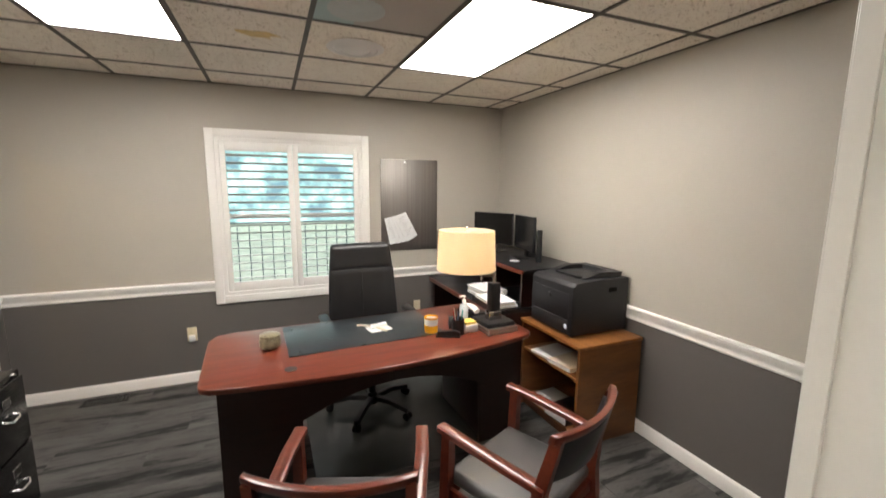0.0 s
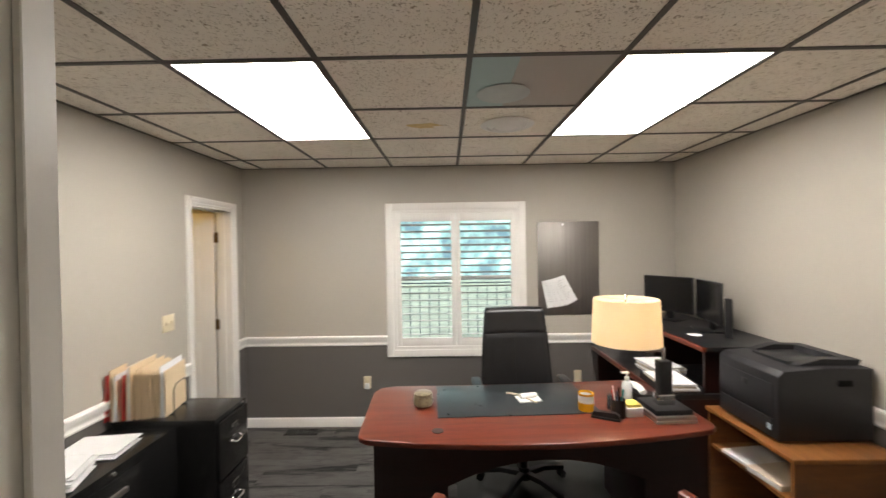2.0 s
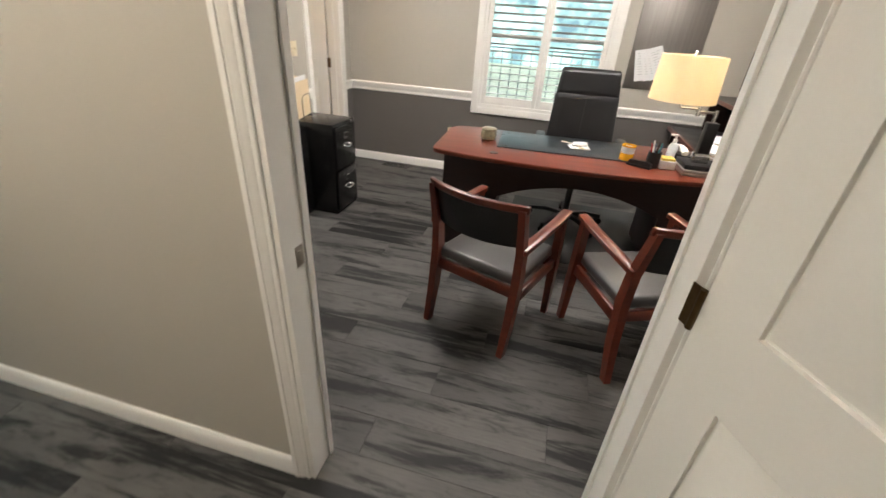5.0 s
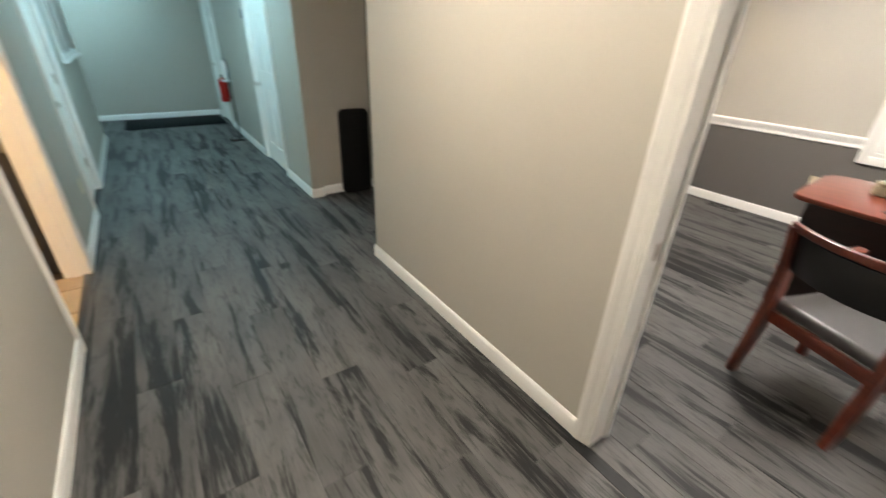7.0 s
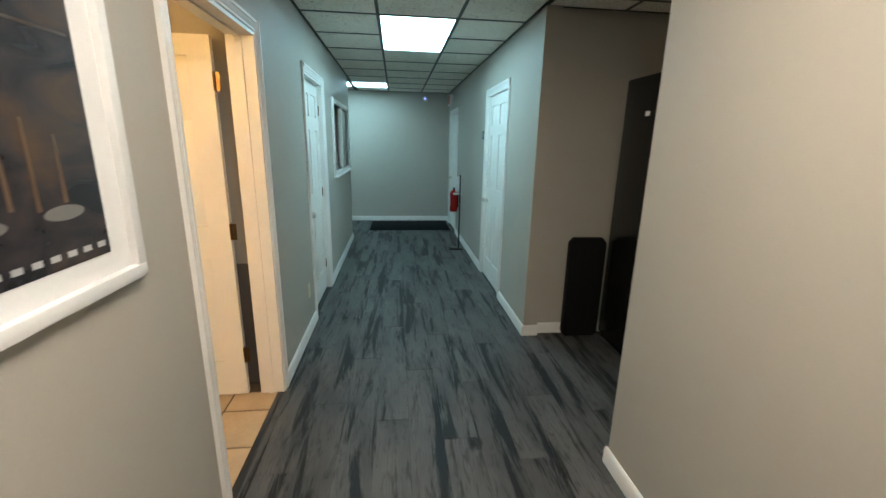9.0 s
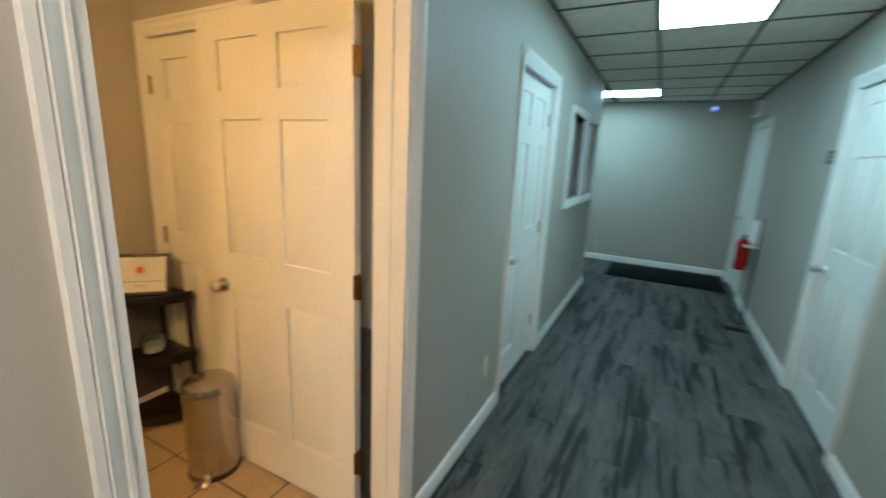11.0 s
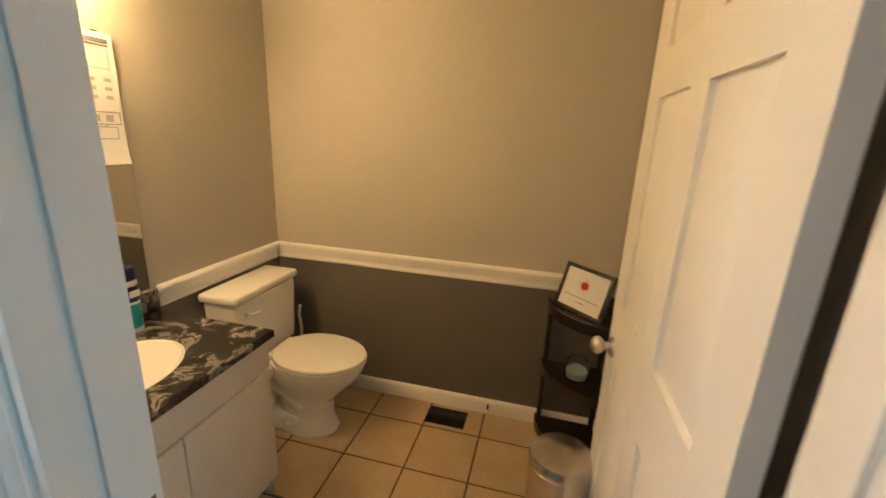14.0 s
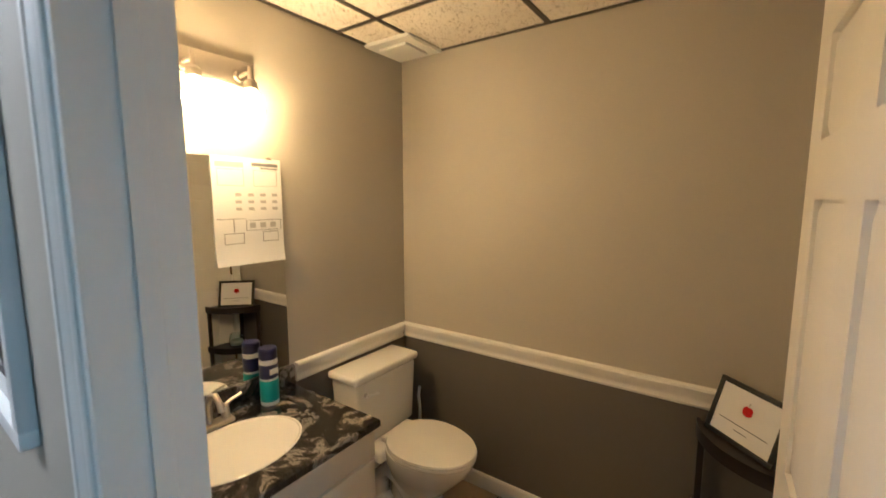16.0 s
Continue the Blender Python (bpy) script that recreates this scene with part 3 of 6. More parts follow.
# ---- doors ----
def casing_piece(bm, axis, face, out, u0, u1, z0, z1, upright, flip):
    """A moulded casing board: thick outer band, quirk, long ogee falling to a thin inner bead."""
    w = (u1 - u0) if upright else (z1 - z0)
    prof = [(0, 0), (0, .014), (.03, .017), (.28, .017), (.31, .0135), (.35, .0135), (.39, .0155), (.52, .0125), (.70, .0100), (.74, .0080), (.78, .0080), (.82, .0105), (.94, .0105), (1, .008), (1, 0)]

    def at(a, d, e):
        a = 1 - a if flip else a
        u, z = (u0 + a * w, e) if upright else (e, z0 + a * w)
        return (u, face + out * d, z) if axis == "x" else (face + out * d, u, z)
    rings(bm, [[at(a, d, e) for a, d in prof] for e in ((z0, z1) if upright else (u0, u1))])


def doorway(name, axis, a0, a1, u0, u1, sides, label, stop=(.045, .075)):
    """Jambs, stop and casings of an opening; sides: which faces carry a casing. Returns the thing."""
    t = thing(name, label, "door", kind="structure")
    g, w = .018, .058
    lo, hi = a0 - .004, a1 + .004
    for nm, s in (("jamb", (u0 - .001, u0 + g, 0, DH)), ("jamb", (u1 - g, u1 + .001, 0, DH)), ("head_jamb", (u0 + g, u1 - g, DH - g, DH + .001))):
        bm = bmesh.new()
        box(bm, *((s[0], s[1], lo, hi) if axis == "x" else (lo, hi, s[0], s[1])), s[2], s[3], bev=.001, seg=1)
        part(nm, bm, M_TRIM, t)
    for s in ((u0 + g + .0005, u0 + g + .008, 0, DH - g), (u1 - g - .008, u1 - g - .0005, 0, DH - g), (u0 + g + .012, u1 - g - .012, DH - g - .011, DH - g - .0005)):
        bm = bmesh.new()
        sl, sh = a0 + stop[0], a0 + stop[1]
        box(bm, *((s[0], s[1], sl, sh) if axis == "x" else (sl, sh, s[0], s[1])), s[2], s[3], bev=.001, seg=1)
        part("door_stop", bm, M_TRIM, t)
    for side in sides:
        face, out = (a1, 1) if side > 0 else (a0, -1)
        for nm, args in (("casing", (u0 - w, u0, 0, DH + w, True, False)), ("casing", (u1, u1 + w, 0, DH + w, True, True)), ("head_casing", (u0, u1, DH, DH + w, False, True))):
            bm = bmesh.new()
            casing_piece(bm, axis, face, out, *args)
            part(nm, bm, M_TRIM, t)
    return t


def door_leaf(t, m, w, knob=M_NICKEL, hinge_side=1, lever=False):
    """A six-panel leaf: hinge edge at local x=0, latch at x=w, 35 mm thick."""
    h, d, st = 2.0, .0175, .115
    c0, c1 = w / 2 - .05, w / 2 + .05
    zr = [(0, .22), (.86, 1.04), (1.60, 1.71), (1.90, h)]
    bm = boxes((0, st, -d, d, 0, h), (w - st, w, -d, d, 0, h), *[(c0, c1, -d, d, a, b) for a, b in ((.22, .86), (1.04, 1.60), (1.71, 1.90))], *[(st, w - st, -d, d, a, b) for a, b in zr], (st - .01, w - st + .01, -.0055, .0055, .2, 1.95))
    leaf = part("leaf", bm, M_DOOR, t, "white six-panel door leaf", m)
    for xa, xb in ((st, c0), (c1, w - st)):
        for za, zb in ((.22, .86), (1.04, 1.60), (1.71, 1.90)):
            bm = bmesh.new()
            for s in (-1, 1):
                q = .024
                lo = [(xa + .006, s * .006, za + .006), (xb - .006, s * .006, za + .006), (xb - .006, s * .006, zb - .006), (xa + .006, s * .006, zb - .006)]
                hi = [(xa + q, s * .0135, za + q), (xb - q, s * .0135, za + q), (xb - q, s * .0135, zb - q), (xa + q, s * .0135, zb - q)]
                rings(bm, [lo, hi])
            part("door_panel", bm, M_DOOR, leaf)
    for s in (-1, 1):
        bm = bmesh.new()
        kx, kz = w - .065, .89
        cyl(bm, (kx, s * d, kz), (kx, s * (d + .008), kz), .032, .028, 20)
        cyl(bm, (kx, s * (d + .008), kz), (kx, s * (d + .03), kz), .012, n=12)
        if lever:
            tube(bm, [(kx, s * (d + .035), kz), (kx - .05, s * (d + .04), kz), (kx - .1, s * (d + .036), kz)], .009)
        else:
            ball(bm, (kx, s * (d + .043), kz), .027, 1, .8, 1)
        part("door_knob", bm, knob, leaf, "satin metal door knob")
    for z in (.215, .965, 1.74):
        bm = bmesh.new()
        s = hinge_side
        cyl(bm, (-.006, s * (d + .004), z), (-.006, s * (d + .004), z + .09), .007, n=10)
        box(bm, -.003, .0, -d + .003, d, z, z + .09)
        box(bm, -.034, -.006, s * (d + .001), s * (d + .004), z, z + .09)
        part("hinge", bm, M_BRASS, leaf, "aged brass butt hinge")
    return leaf


d1 = doorway("door_1", "x", HY1, OY0, DO0, DO1, (-1, 1), "white office door standing open into the hallway", (.09, .118))
door_leaf(d1, pose(DO1 + .012, HY1 - .026, .012, 0, 0, -64), .90, M_NICKEL, -1)
bm = boxes((DO0 + .018, DO0 + .0205, .470, .500, .865, .925), (DO0 + .0205, DO0 + .0225, .479, .491, .880, .910))
part("strike_plate", bm, M_NICKEL, d1, "steel strike plate in the jamb")
d2 = doorway("door_2", "x", HY0 - .13, HY0, DB0, DB1, (1,), "white bathroom door standing open against the closet")
door_leaf(d2, pose(DB0 + .016, HY0 - .13 - .074, .012, 0, 0, -89.2), .80, M_NICKEL, 1)
part("strike_plate", boxes((DB1 - .0205, DB1 - .018, -1.43, -1.405, .865, .925)), M_BRASS, d2, "brass strike plate in the jamb")
d3 = doorway("door_3", "x", HY0 - .13, HY0, -4.09, -3.275, (1,), "white six-panel door, closed, in the hallway", (.02, .048))
door_leaf(d3, pose(-4.07, HY0 - .058, .012, 0, 0, 0), .775, M_NICKEL, 1)
d4 = doorway("door_4", "x", HY1, HY1 + .12, -4.515, -3.665, (-1,), "white six-panel door, closed, in the hallway", (.058, .085))
door_leaf(d4, pose(-3.685, HY1 + .035, .012, 0, 0, 180), .81, M_NICKEL, 1)
d5 = doorway("door_5", "x", HY1, HY1 + .12, -7.66, -6.80, (-1,), "white exit door, closed, at the hallway's end", (.058, .085))
door_leaf(d5, pose(-6.82, HY1 + .035, .012, 0, 0, 180), .82, M_NICKEL, 1)
d6 = doorway("door_6", "y", OX0 - .13, OX0, W2A, W2B, (1,), "white door standing open into a warm-lit back room")
door_leaf(d6, pose(OX0 - .13 - .022, W2B - .004, .012, 0, 0, 192), .56, M_NICKEL, 1)
d7 = doorway("door_7", "y", BX0 - .12, BX0, -2.96, -2.20, (1,), "white closet door, closed, beside the shelf")
door_leaf(d7, pose(BX0 - .02, -2.94, .012, 0, 0, 90), .72, M_NICKEL, -1)

# ---- the window with plantation shutters ----
win = thing("window_1", "white window with two plantation shutter panels, louvres half open", "window", kind="structure")
WX0, WX1, WZ0, WZ1 = 0.345, 1.525, 0.72, 2.03
for a, b, c, d in ((WX0 - .065, WX0, WZ0 - .065, WZ1 + .065), (WX1, WX1 + .065, WZ0 - .065, WZ1 + .065), (WX0, WX1, WZ1, WZ1 + .065), (WX0, WX1, WZ0 - .065, WZ0)):
    bm = bmesh.new()
    box(bm, a, b, OY1 - .022, OY1, c, d, bev=.004)
    part("casing", bm, M_TRIM, win)
for a, b, c, d in ((WX0, WX0 + .03, WZ0, WZ1), (WX1 - .03, WX1, WZ0, WZ1), (WX0 + .03, WX1 - .03, WZ1 - .03, WZ1), (WX0 + .03, WX1 - .03, WZ0, WZ0 + .03)):
    part("window_frame", boxes((a, b, OY1 - .012, OY1 + .15, c, d)), M_TRIM, win)
part("sash_bar", boxes((WX0 + .03, WX1 - .03, OY1 + .10, OY1 + .13, 1.36, 1.40)), M_TRIM, win)
pane = part("pane", boxes((WX0 + .03, WX1 - .03, OY1 + .112, OY1 + .116, WZ0 + .03, WZ1 - .03)), M_GLASS, win, "clear window pane")
pane.visible_shadow = False
wm = (WX0 + WX1) / 2
for xa, xb in ((WX0 + .032, wm - .001), (wm + .001, WX1 - .032)):
    z0, z1, y0, y1 = WZ0 + .032, WZ1 - .032, OY1 - .006, OY1 + .024
    panel = part("shutter", boxes((xa, xa + .042, y0, y1, z0, z1), (xb - .042, xb, y0, y1, z0, z1), (xa + .042, xb - .042, y0, y1, z0, z0 + .075), (xa + .042, xb - .042, y0, y1, z1 - .075, z1), bev=.002), M_TRIM, win, "white wooden shutter panel")
    n = 17
    step = (z1 - z0 - .15) / n
    bm = bmesh.new()
    half = (xb - xa) / 2 - .044
    prism(bm, [(-.031, 0), (-.02, .0042), (0, .0056), (.02, .0042), (.031, 0), (.02, -.0042), (0, -.0056), (-.02, -.0042)], -half, half, "x")
    slat = finish("louvre", bm, M_TRIM)
    for k in range(n):
        z = z0 + .075 + step * (k + .5)
        ob = new("louvre", slat)
        ob.parent = panel
        ob.matrix_basis = pose((xa + xb) / 2, OY1 + .010, z, -16 if z > 1.22 else -8)

# outdoors
solid("ground", boxes((-40, 40, 4.4, 60, -0.4, -0.35)), M_GRASS, "mown lawn outside the window", "ground", kind="structure")
# tree backdrop gives off its own brightness in place of daylight falling on it
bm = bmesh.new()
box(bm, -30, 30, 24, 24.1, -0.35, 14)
solid("backdrop", bm, M_OUT, "self-glowing backdrop of blurred trees beyond the lawn", "backdrop", kind="structure")
rail = thing("porch_railing", "dark porch railing with slim balusters outside the window", "railing", pose(0, 5.3, 0))
part("top_rail", boxes((-2, 4, -.02, .02, 1.22, 1.235), bev=.004), M_RAIL, rail)
part("bottom_rail", boxes((-2, 4, -.02, .02, -.02, .09), bev=.004), M_RAIL, rail)
bal = finish("baluster", boxes((-.005, .005, -.005, .005, .09, 1.22)), M_RAIL)
for k in range(48):
    ob = new("baluster", bal)
    ob.parent = rail
    ob.matrix_basis = pose(-1.9 + .12 * k, 0, 0)
solid("porch_floor", boxes((-6, 8, 4.3, 5.6, -.3, -.02)), mat("porch_concrete", (0.35, 0.34, 0.32), 0.85, vary=0.15), "pale concrete porch slab outside the window", "porch", kind="structure")

# inner window of the hallway
w2 = thing("window_2", "white-framed inner window with dark glass", "window", kind="structure")
X0, X1, Z0, Z1 = -6.16, -4.74, 1.18, 1.93
for a, b, c, d in ((X0 - .06, X0, Z0 - .06, Z1 + .06), (X1, X1 + .06, Z0 - .06, Z1 + .06), (X0, X1, Z1, Z1 + .06), (X0, X1, Z0 - .06, Z0), (-5.48, -5.42, Z0, Z1)):
    part("window_frame", boxes((a, b, HY0 - .02, HY0 + .02, c, d), bev=.003), M_TRIM, w2)
part("window_sill", boxes((X0 - .08, X1 + .08, HY0 + .001, HY0 + .045, Z0 - .075, Z0 - .055), bev=.003), M_TRIM, w2)
part("pane", boxes((-5.42, X1, HY0 - .06, HY0 - .055, Z0, Z1)), M_GLASS, w2, "dark reflecting glass")
part("panel", boxes((X0, -5.48, HY0 - .05, HY0 - .03, Z0, Z1)), M_TRIM, w2, "white board behind the frame")


# ---- office: desk and what lies on it ----
def bow_desk():
    t = thing("executive_desk", "cherry bow-front executive desk with dark mahogany base", "desk", pose(1.30, 2.62, 0, 0, 0, 2.6))
    top = []
    a, f, b = 0.925, -0.36, 0.40
    for k in range(25):
        u = -a + .05 + (2 * a - .1) * k / 24
        top.append((u, f - 0.11 * (1 - (u / a) ** 2)))
    top += [(a - .01, f + .02), (a, f + .06), (a, b - .12), (a - .04, b - .03), (a - .13, b)]
    top += [(0.5, b - .01), (0.2, b - .02), (-.2, b - .02), (-.5, b - .01), (-a + .13, b), (-a + .04, b - .03), (-a, b - .12), (-a, f + .06), (-a + .01, f + .02)]
    bm = bmesh.new()
    prism(bm, top, .712, .742)
    es = [e for e in bm.edges if abs(e.verts[0].co.z - e.verts[1].co.z) < 1e-6]
    bmesh.ops.bevel(bm, geom=es, offset=.007, segments=2, profile=.5, affect="EDGES")
    part("desktop", bm, M_CHERRY, t, "polished cherry bow-front top")
    bm = bmesh.new()
    pts = [(-a + .07, .01), (-.47, .01)]
    pts += [(.06 + .53 * q, .43 + .125 * (1 - q ** 2)) for q in (-1, -.75, -.5, -.25, 0, .25, .5, .75, 1)]
    pts += [(.60, .01), (a - .07, .01), (a - .07, .711), (-a + .07, .711)]
    prism(bm, pts, -.26, -.235, "y")
    part("modesty_panel", bm, M_MAHOG, t, "arched dark front panel")
    for s in (-1, 1):
        x0, x1 = sorted((s * (a - .07), s * (a - .11)))
        part("side_panel", boxes((x0, x1, -.232, b - .06, 0, .711), bev=.003), M_MAHOG, t)
        u0, u1 = (-a + .112, -.475) if s < 0 else (.605, a - .112)
        ped = part("pedestal", boxes((u0, u1, -.23, b - .09, .05, .70), bev=.003), M_MAHOG, t)
        for z0, z1 in ((.07, .36), (.37, .53), (.54, .69)):
            part("drawer_front", boxes((u0 + .01, u1 - .01, b - .089, b - .07, z0, z1), bev=.003), M_MAHOG, ped)
    part("grommet", (lambda bm: (lathe(bm, [(.0, 0), (.03, 0), (.03, .003), (.022, .0035), (0, .0035)][1:4], 20, (-.52, -.30, .7425)), bm)[1])(bmesh.new()), M_PLASBLK, t, "black cable grommet")
    return t


bow_desk()
DZ = .743

solid("desk_pad", (lambda bm: (box(bm, -.46, .46, -.25, .25, 0, .004, bev=.0015), bm)[1])(bmesh.new()), M_PAD, "dark leather-look blotter lying on the desk", "desk pad", pose(1.24, 2.72, DZ, 0, 0, 2.6))

bm = bmesh.new()
lathe(bm, [(.045, 0), (.056, .012), (.058, .045), (.052, .06), (.054, .062), (.054, .075), (.046, .08), (.01, .082)])
solid("stone_jar", bm, M_STONE, "mottled green-brown stone jar with a lid", "jar", pose(.70, 2.64, DZ))

mug = thing("mug", "white and yellow ceramic tumbler on the desk", "mug", pose(1.635, 2.54, DZ))
bm = bmesh.new()
lathe(bm, [(.038, 0), (.041, .004), (.043, .10), (.040, .10), (.037, .008), (.005, .007)])
part("cup", bm, M_WHITEP, mug, "white glazed cup")
bm = bmesh.new()
lathe(bm, [(.0418, .003), (.0432, .048), (.0425, .050)], cap=False)
part("yellow_band", bm, M_YELLOW, mug, "yellow glazed lower band")
bm = bmesh.new()
lathe(bm, [(.0436, .090), (.0436, .1008), (.0396, .1008), (.0392, .088)], cap=False)
part("rim", bm, M_YELLOW, mug, "yellow rim")

lamp = thing("table_lamp", "desk lamp with lit cream drum shade and swing arm", "lamp", pose(2.04, 2.47, DZ, 0, 0, 3))
part("base", boxes((-.10, .10, -.10, .10, .034, .062), bev=.004), M_PLASBLK, lamp, "square black lamp base")
bm = boxes((-.045, .045, -.03, .03, .062, .12), bev=.003)
part("foot_block", bm, M_CHROME, lamp)
part("column", boxes((-.032, .032, -.03, .03, .12, .30), bev=.004), M_PLASBLK, lamp, "square black column")
bm = bmesh.new()
cyl(bm, (0, 0, .30), (0, 0, .37), .012)
tube(bm, [(0, 0, .355), (-.10, -.01, .355), (-.105, -.01, .352)], .008)
cyl(bm, (-.10, -.01, .33), (-.10, -.01, .385), .011)
tube(bm, [(-.10, -.01, .37), (-.205, -.015, .37), (-.21, -.015, .42), (-.21, -.015, .47)], .007)
part("swing_arm", bm, M_CHROME, lamp, "polished chrome swing arm")
SX, SY = -.215, -.015
bm = bmesh.new()
n = 40
rings(bm, [[(SX + r * math.cos(2 * math.pi * i / n), SY + r * math.sin(2 * math.pi * i / n), z) for i in range(n)] for r, z in ((.180, .408), (.180, .409), (.169, .646), (.1675, .646), (.1785, .409))], True, False)
part("shade", bm, M_SHADE, lamp, "cream linen drum shade, lit from inside")
bm = bmesh.new()
ball(bm, (SX, SY, .52), .034, 1, 1, 1.2)
part("bulb", bm, G_LAMP, lamp, "glowing bulb")
bm = bmesh.new()
for k in range(3):
    c, s = math.cos(k * 2.094), math.sin(k * 2.094)
    tube(bm, [(SX, SY, .635), (SX + .167 * c, SY + .167 * s, .642)], .002, 6)
ball(bm, (SX, SY, .66), .010)
cyl(bm, (SX, SY, .57), (SX, SY, .655), .004)
part("shade_fitter", bm, M_CHROME, lamp)

solid("notebook", boxes((-.11, .11, -.125, .125, 0, .016), (-.108, .108, -.12, .123, .016, .034), bev=.002), M_NICKEL, "flat silver-edged case under the lamp", "notebook", pose(2.04, 2.47, DZ, 0, 0, 3))

cup = thing("pen_cup", "black mesh pen cup full of pens", "pen cup", pose(1.78, 2.45, DZ))
bm = bmesh.new()
lathe(bm, [(.036, 0), (.038, .002), (.038, .098), (.036, .098), (.035, .004), (.004, .004)])
part("cup", bm, M_PLASBLK, cup)
for k, mt in enumerate((M_BLUEPOST, M_PLASBLK, M_WHITEP, M_RED, M_BLUEPOST, M_TEAL)):
    c, s = .022 * math.cos(k * 1.05), .022 * math.sin(k * 1.05)
    bm = bmesh.new()
    cyl(bm, (c * .4, s * .4, .006), (c * 1.5, s * 1.5, .145 + .007 * (k % 3)), .0042, .0036, 8)
    part("pen", bm, mt, cup)
note = thing("note_cube", "white note holder with a yellow sticky pad", "note holder", pose(1.865, 2.48, DZ, 0, 0, 5))
part("holder", boxes((-.046, .046, -.046, .046, 0, .05), bev=.003), M_WHITEP, note)
part("sticky_pad", boxes((-.038, .038, -.038, .038, .0505, .066)), mat("yellow_sticky", (.75, .60, .14), .8), note, "yellow sticky notes")
soap = thing("pump_bottle", "clear hand sanitiser pump bottle", "bottle", pose(1.93, 2.68, DZ))
bm = bmesh.new()
lathe(bm, [(.028, 0), (.031, .008), (.031, .09), (.022, .112), (.012, .118), (.012, .124)])
part("bottle", bm, mat("frosted_plastic", (.62, .68, .72), .25), soap)
bm = bmesh.new()
cyl(bm, (0, 0, .124), (0, 0, .142), .014)
cyl(bm, (0, 0, .142), (0, 0, .165), .005)
box(bm, -.035, .010, -.007, .007, .163, .174, bev=.002)
part("pump", bm, M_WHITEP, soap, "white pump head")
st = thing("stapler", "black stapler lying on the desk", "stapler", pose(1.70, 2.42, DZ, 0, 0, -28))
part("base", boxes((-.075, .075, -.018, .018, 0, .012), bev=.003), M_PLASBLK, st)
bm = bmesh.new()
prism(bm, [(-.07, .014), (.072, .014), (.074, .03), (.05, .042), (-.06, .036)], -.015, .015, "y")
part("arm", bm, M_PLASBLK, st)
solid("tape_dispenser", (lambda bm: (prism(bm, [(-.06, 0), (.06, 0), (.06, .02), (.03, .03), (.02, .065), (-.03, .07), (-.055, .04)], -.02, .02, "y"), bm)[1])(bmesh.new()), M_PLASBLK, "black tape dispenser on the desk", "tape dispenser", pose(1.80, 2.60, DZ, 0, 0, 70))
ph = thing("desk_phone", "white handset resting beside the lamp", "phone", pose(2.02, 2.70, DZ, 0, 0, 25))
bm = bmesh.new()
prism(bm, [(-.08, 0), (.08, 0), (.08, .035), (-.08, .06)], -.07, .07, "y")
part("body", bm, M_PLASBLK, ph)
bm = bmesh.new()
tube(bm, [(-.06, -.07, .07), (-.05, -.04, .085), (-.04, 0, .09), (-.04, .05, .085), (-.05, .08, .07)], .02, 10)
part("handset", bm, M_WHITEP, ph, "white curved handset")
cb = thing("card_stack", "small papers and a badge lying on the blotter", "papers", pose(1.34, 2.70, DZ + .0045, 0, 0, 10))
part("card", boxes((-.07, .07, -.05, .05, 0, .006)), M_PAPER, cb)
part("clip_roll", (lambda bm: (cyl(bm, (-.05, 0, .022), (.05, 0.01, .022), .016), bm)[1])(bmesh.new()), M_PAPER, cb)
bm = bmesh.new()
tube(bm, [(-.11 + .05 * k * .5, .10 - .015 * k * k * .5, .012) for k in range(6)], .006, 8)
part("glasses_arm", bm, M_BEIGE, cb)

# ---- office: return desk, riser, monitors ----
ret = thing("return_desk", "black-topped return desk with cherry edge along the wall", "desk")
RX0, RX1, RY0, RY1 = 2.18, 2.985, 2.76, 4.02
part("worktop", boxes((RX0 + .025, RX1, RY0, RY1, .712, .742)), M_BLACKTOP, ret, "black laminate worktop")
part("edge_band", boxes((RX0, RX0 + .024, RY0, RY1, .708, .7425), bev=.005), M_CHERRY, ret, "cherry edge band")
part("end_panel", boxes((RX0 + .05, RX1, RY1 - .03, RY1 - .002, 0, .711)), M_MAHOG, ret)
part("end_panel", boxes((RX0 + .12, RX1, RY0, RY0 + .025, 0, .711)), M_MAHOG, ret)
part("back_panel", boxes((RX1 - .03, RX1 - .005, RY0 + .03, RY1 - .04, .2, .711)), M_MAHOG, ret)
hut = thing("desk_riser", "black desk riser shelf with cherry edge for monitors", "shelf")
RZ = 1.04
part("riser_top", boxes((2.445, 2.985, 2.74, 4.02, RZ - .026, RZ)), M_BLACKTOP, hut, "black laminate shelf")
part("edge_band", boxes((2.42, 2.444, 2.74, 4.02, RZ - .03, RZ + .001), bev=.005), M_CHERRY, hut, "cherry edge band")
for y in (2.78, 3.40, 3.98):
    part("divider", boxes((2.46, 2.97, y, y + .022, .743, RZ - .027)), M_MAHOG, hut)
part("back_panel", boxes((2.95, 2.975, 2.81, 3.97, .743, RZ - .027)), M_MAHOG, hut)


def monitor(m, label):
    t = thing("monitor", label, "monitor", m, group="monitors on the riser")
    part("bezel", boxes((-.225, .225, -.012, .012, .07, .385), bev=.003), M_PLASBLK, t)
    part("screen", boxes((-.219, .219, -.0145, -.0125, .08, .379)), M_SCREEN, t, "dark switched-off screen")
    part("stand_neck", boxes((-.03, .03, .013, .035, .01, .25), bev=.003), M_PLASBLK, t)
    part("stand_foot", boxes((-.12, .12, -.09, .09, 0, .010), bev=.004), M_PLASBLK, t)


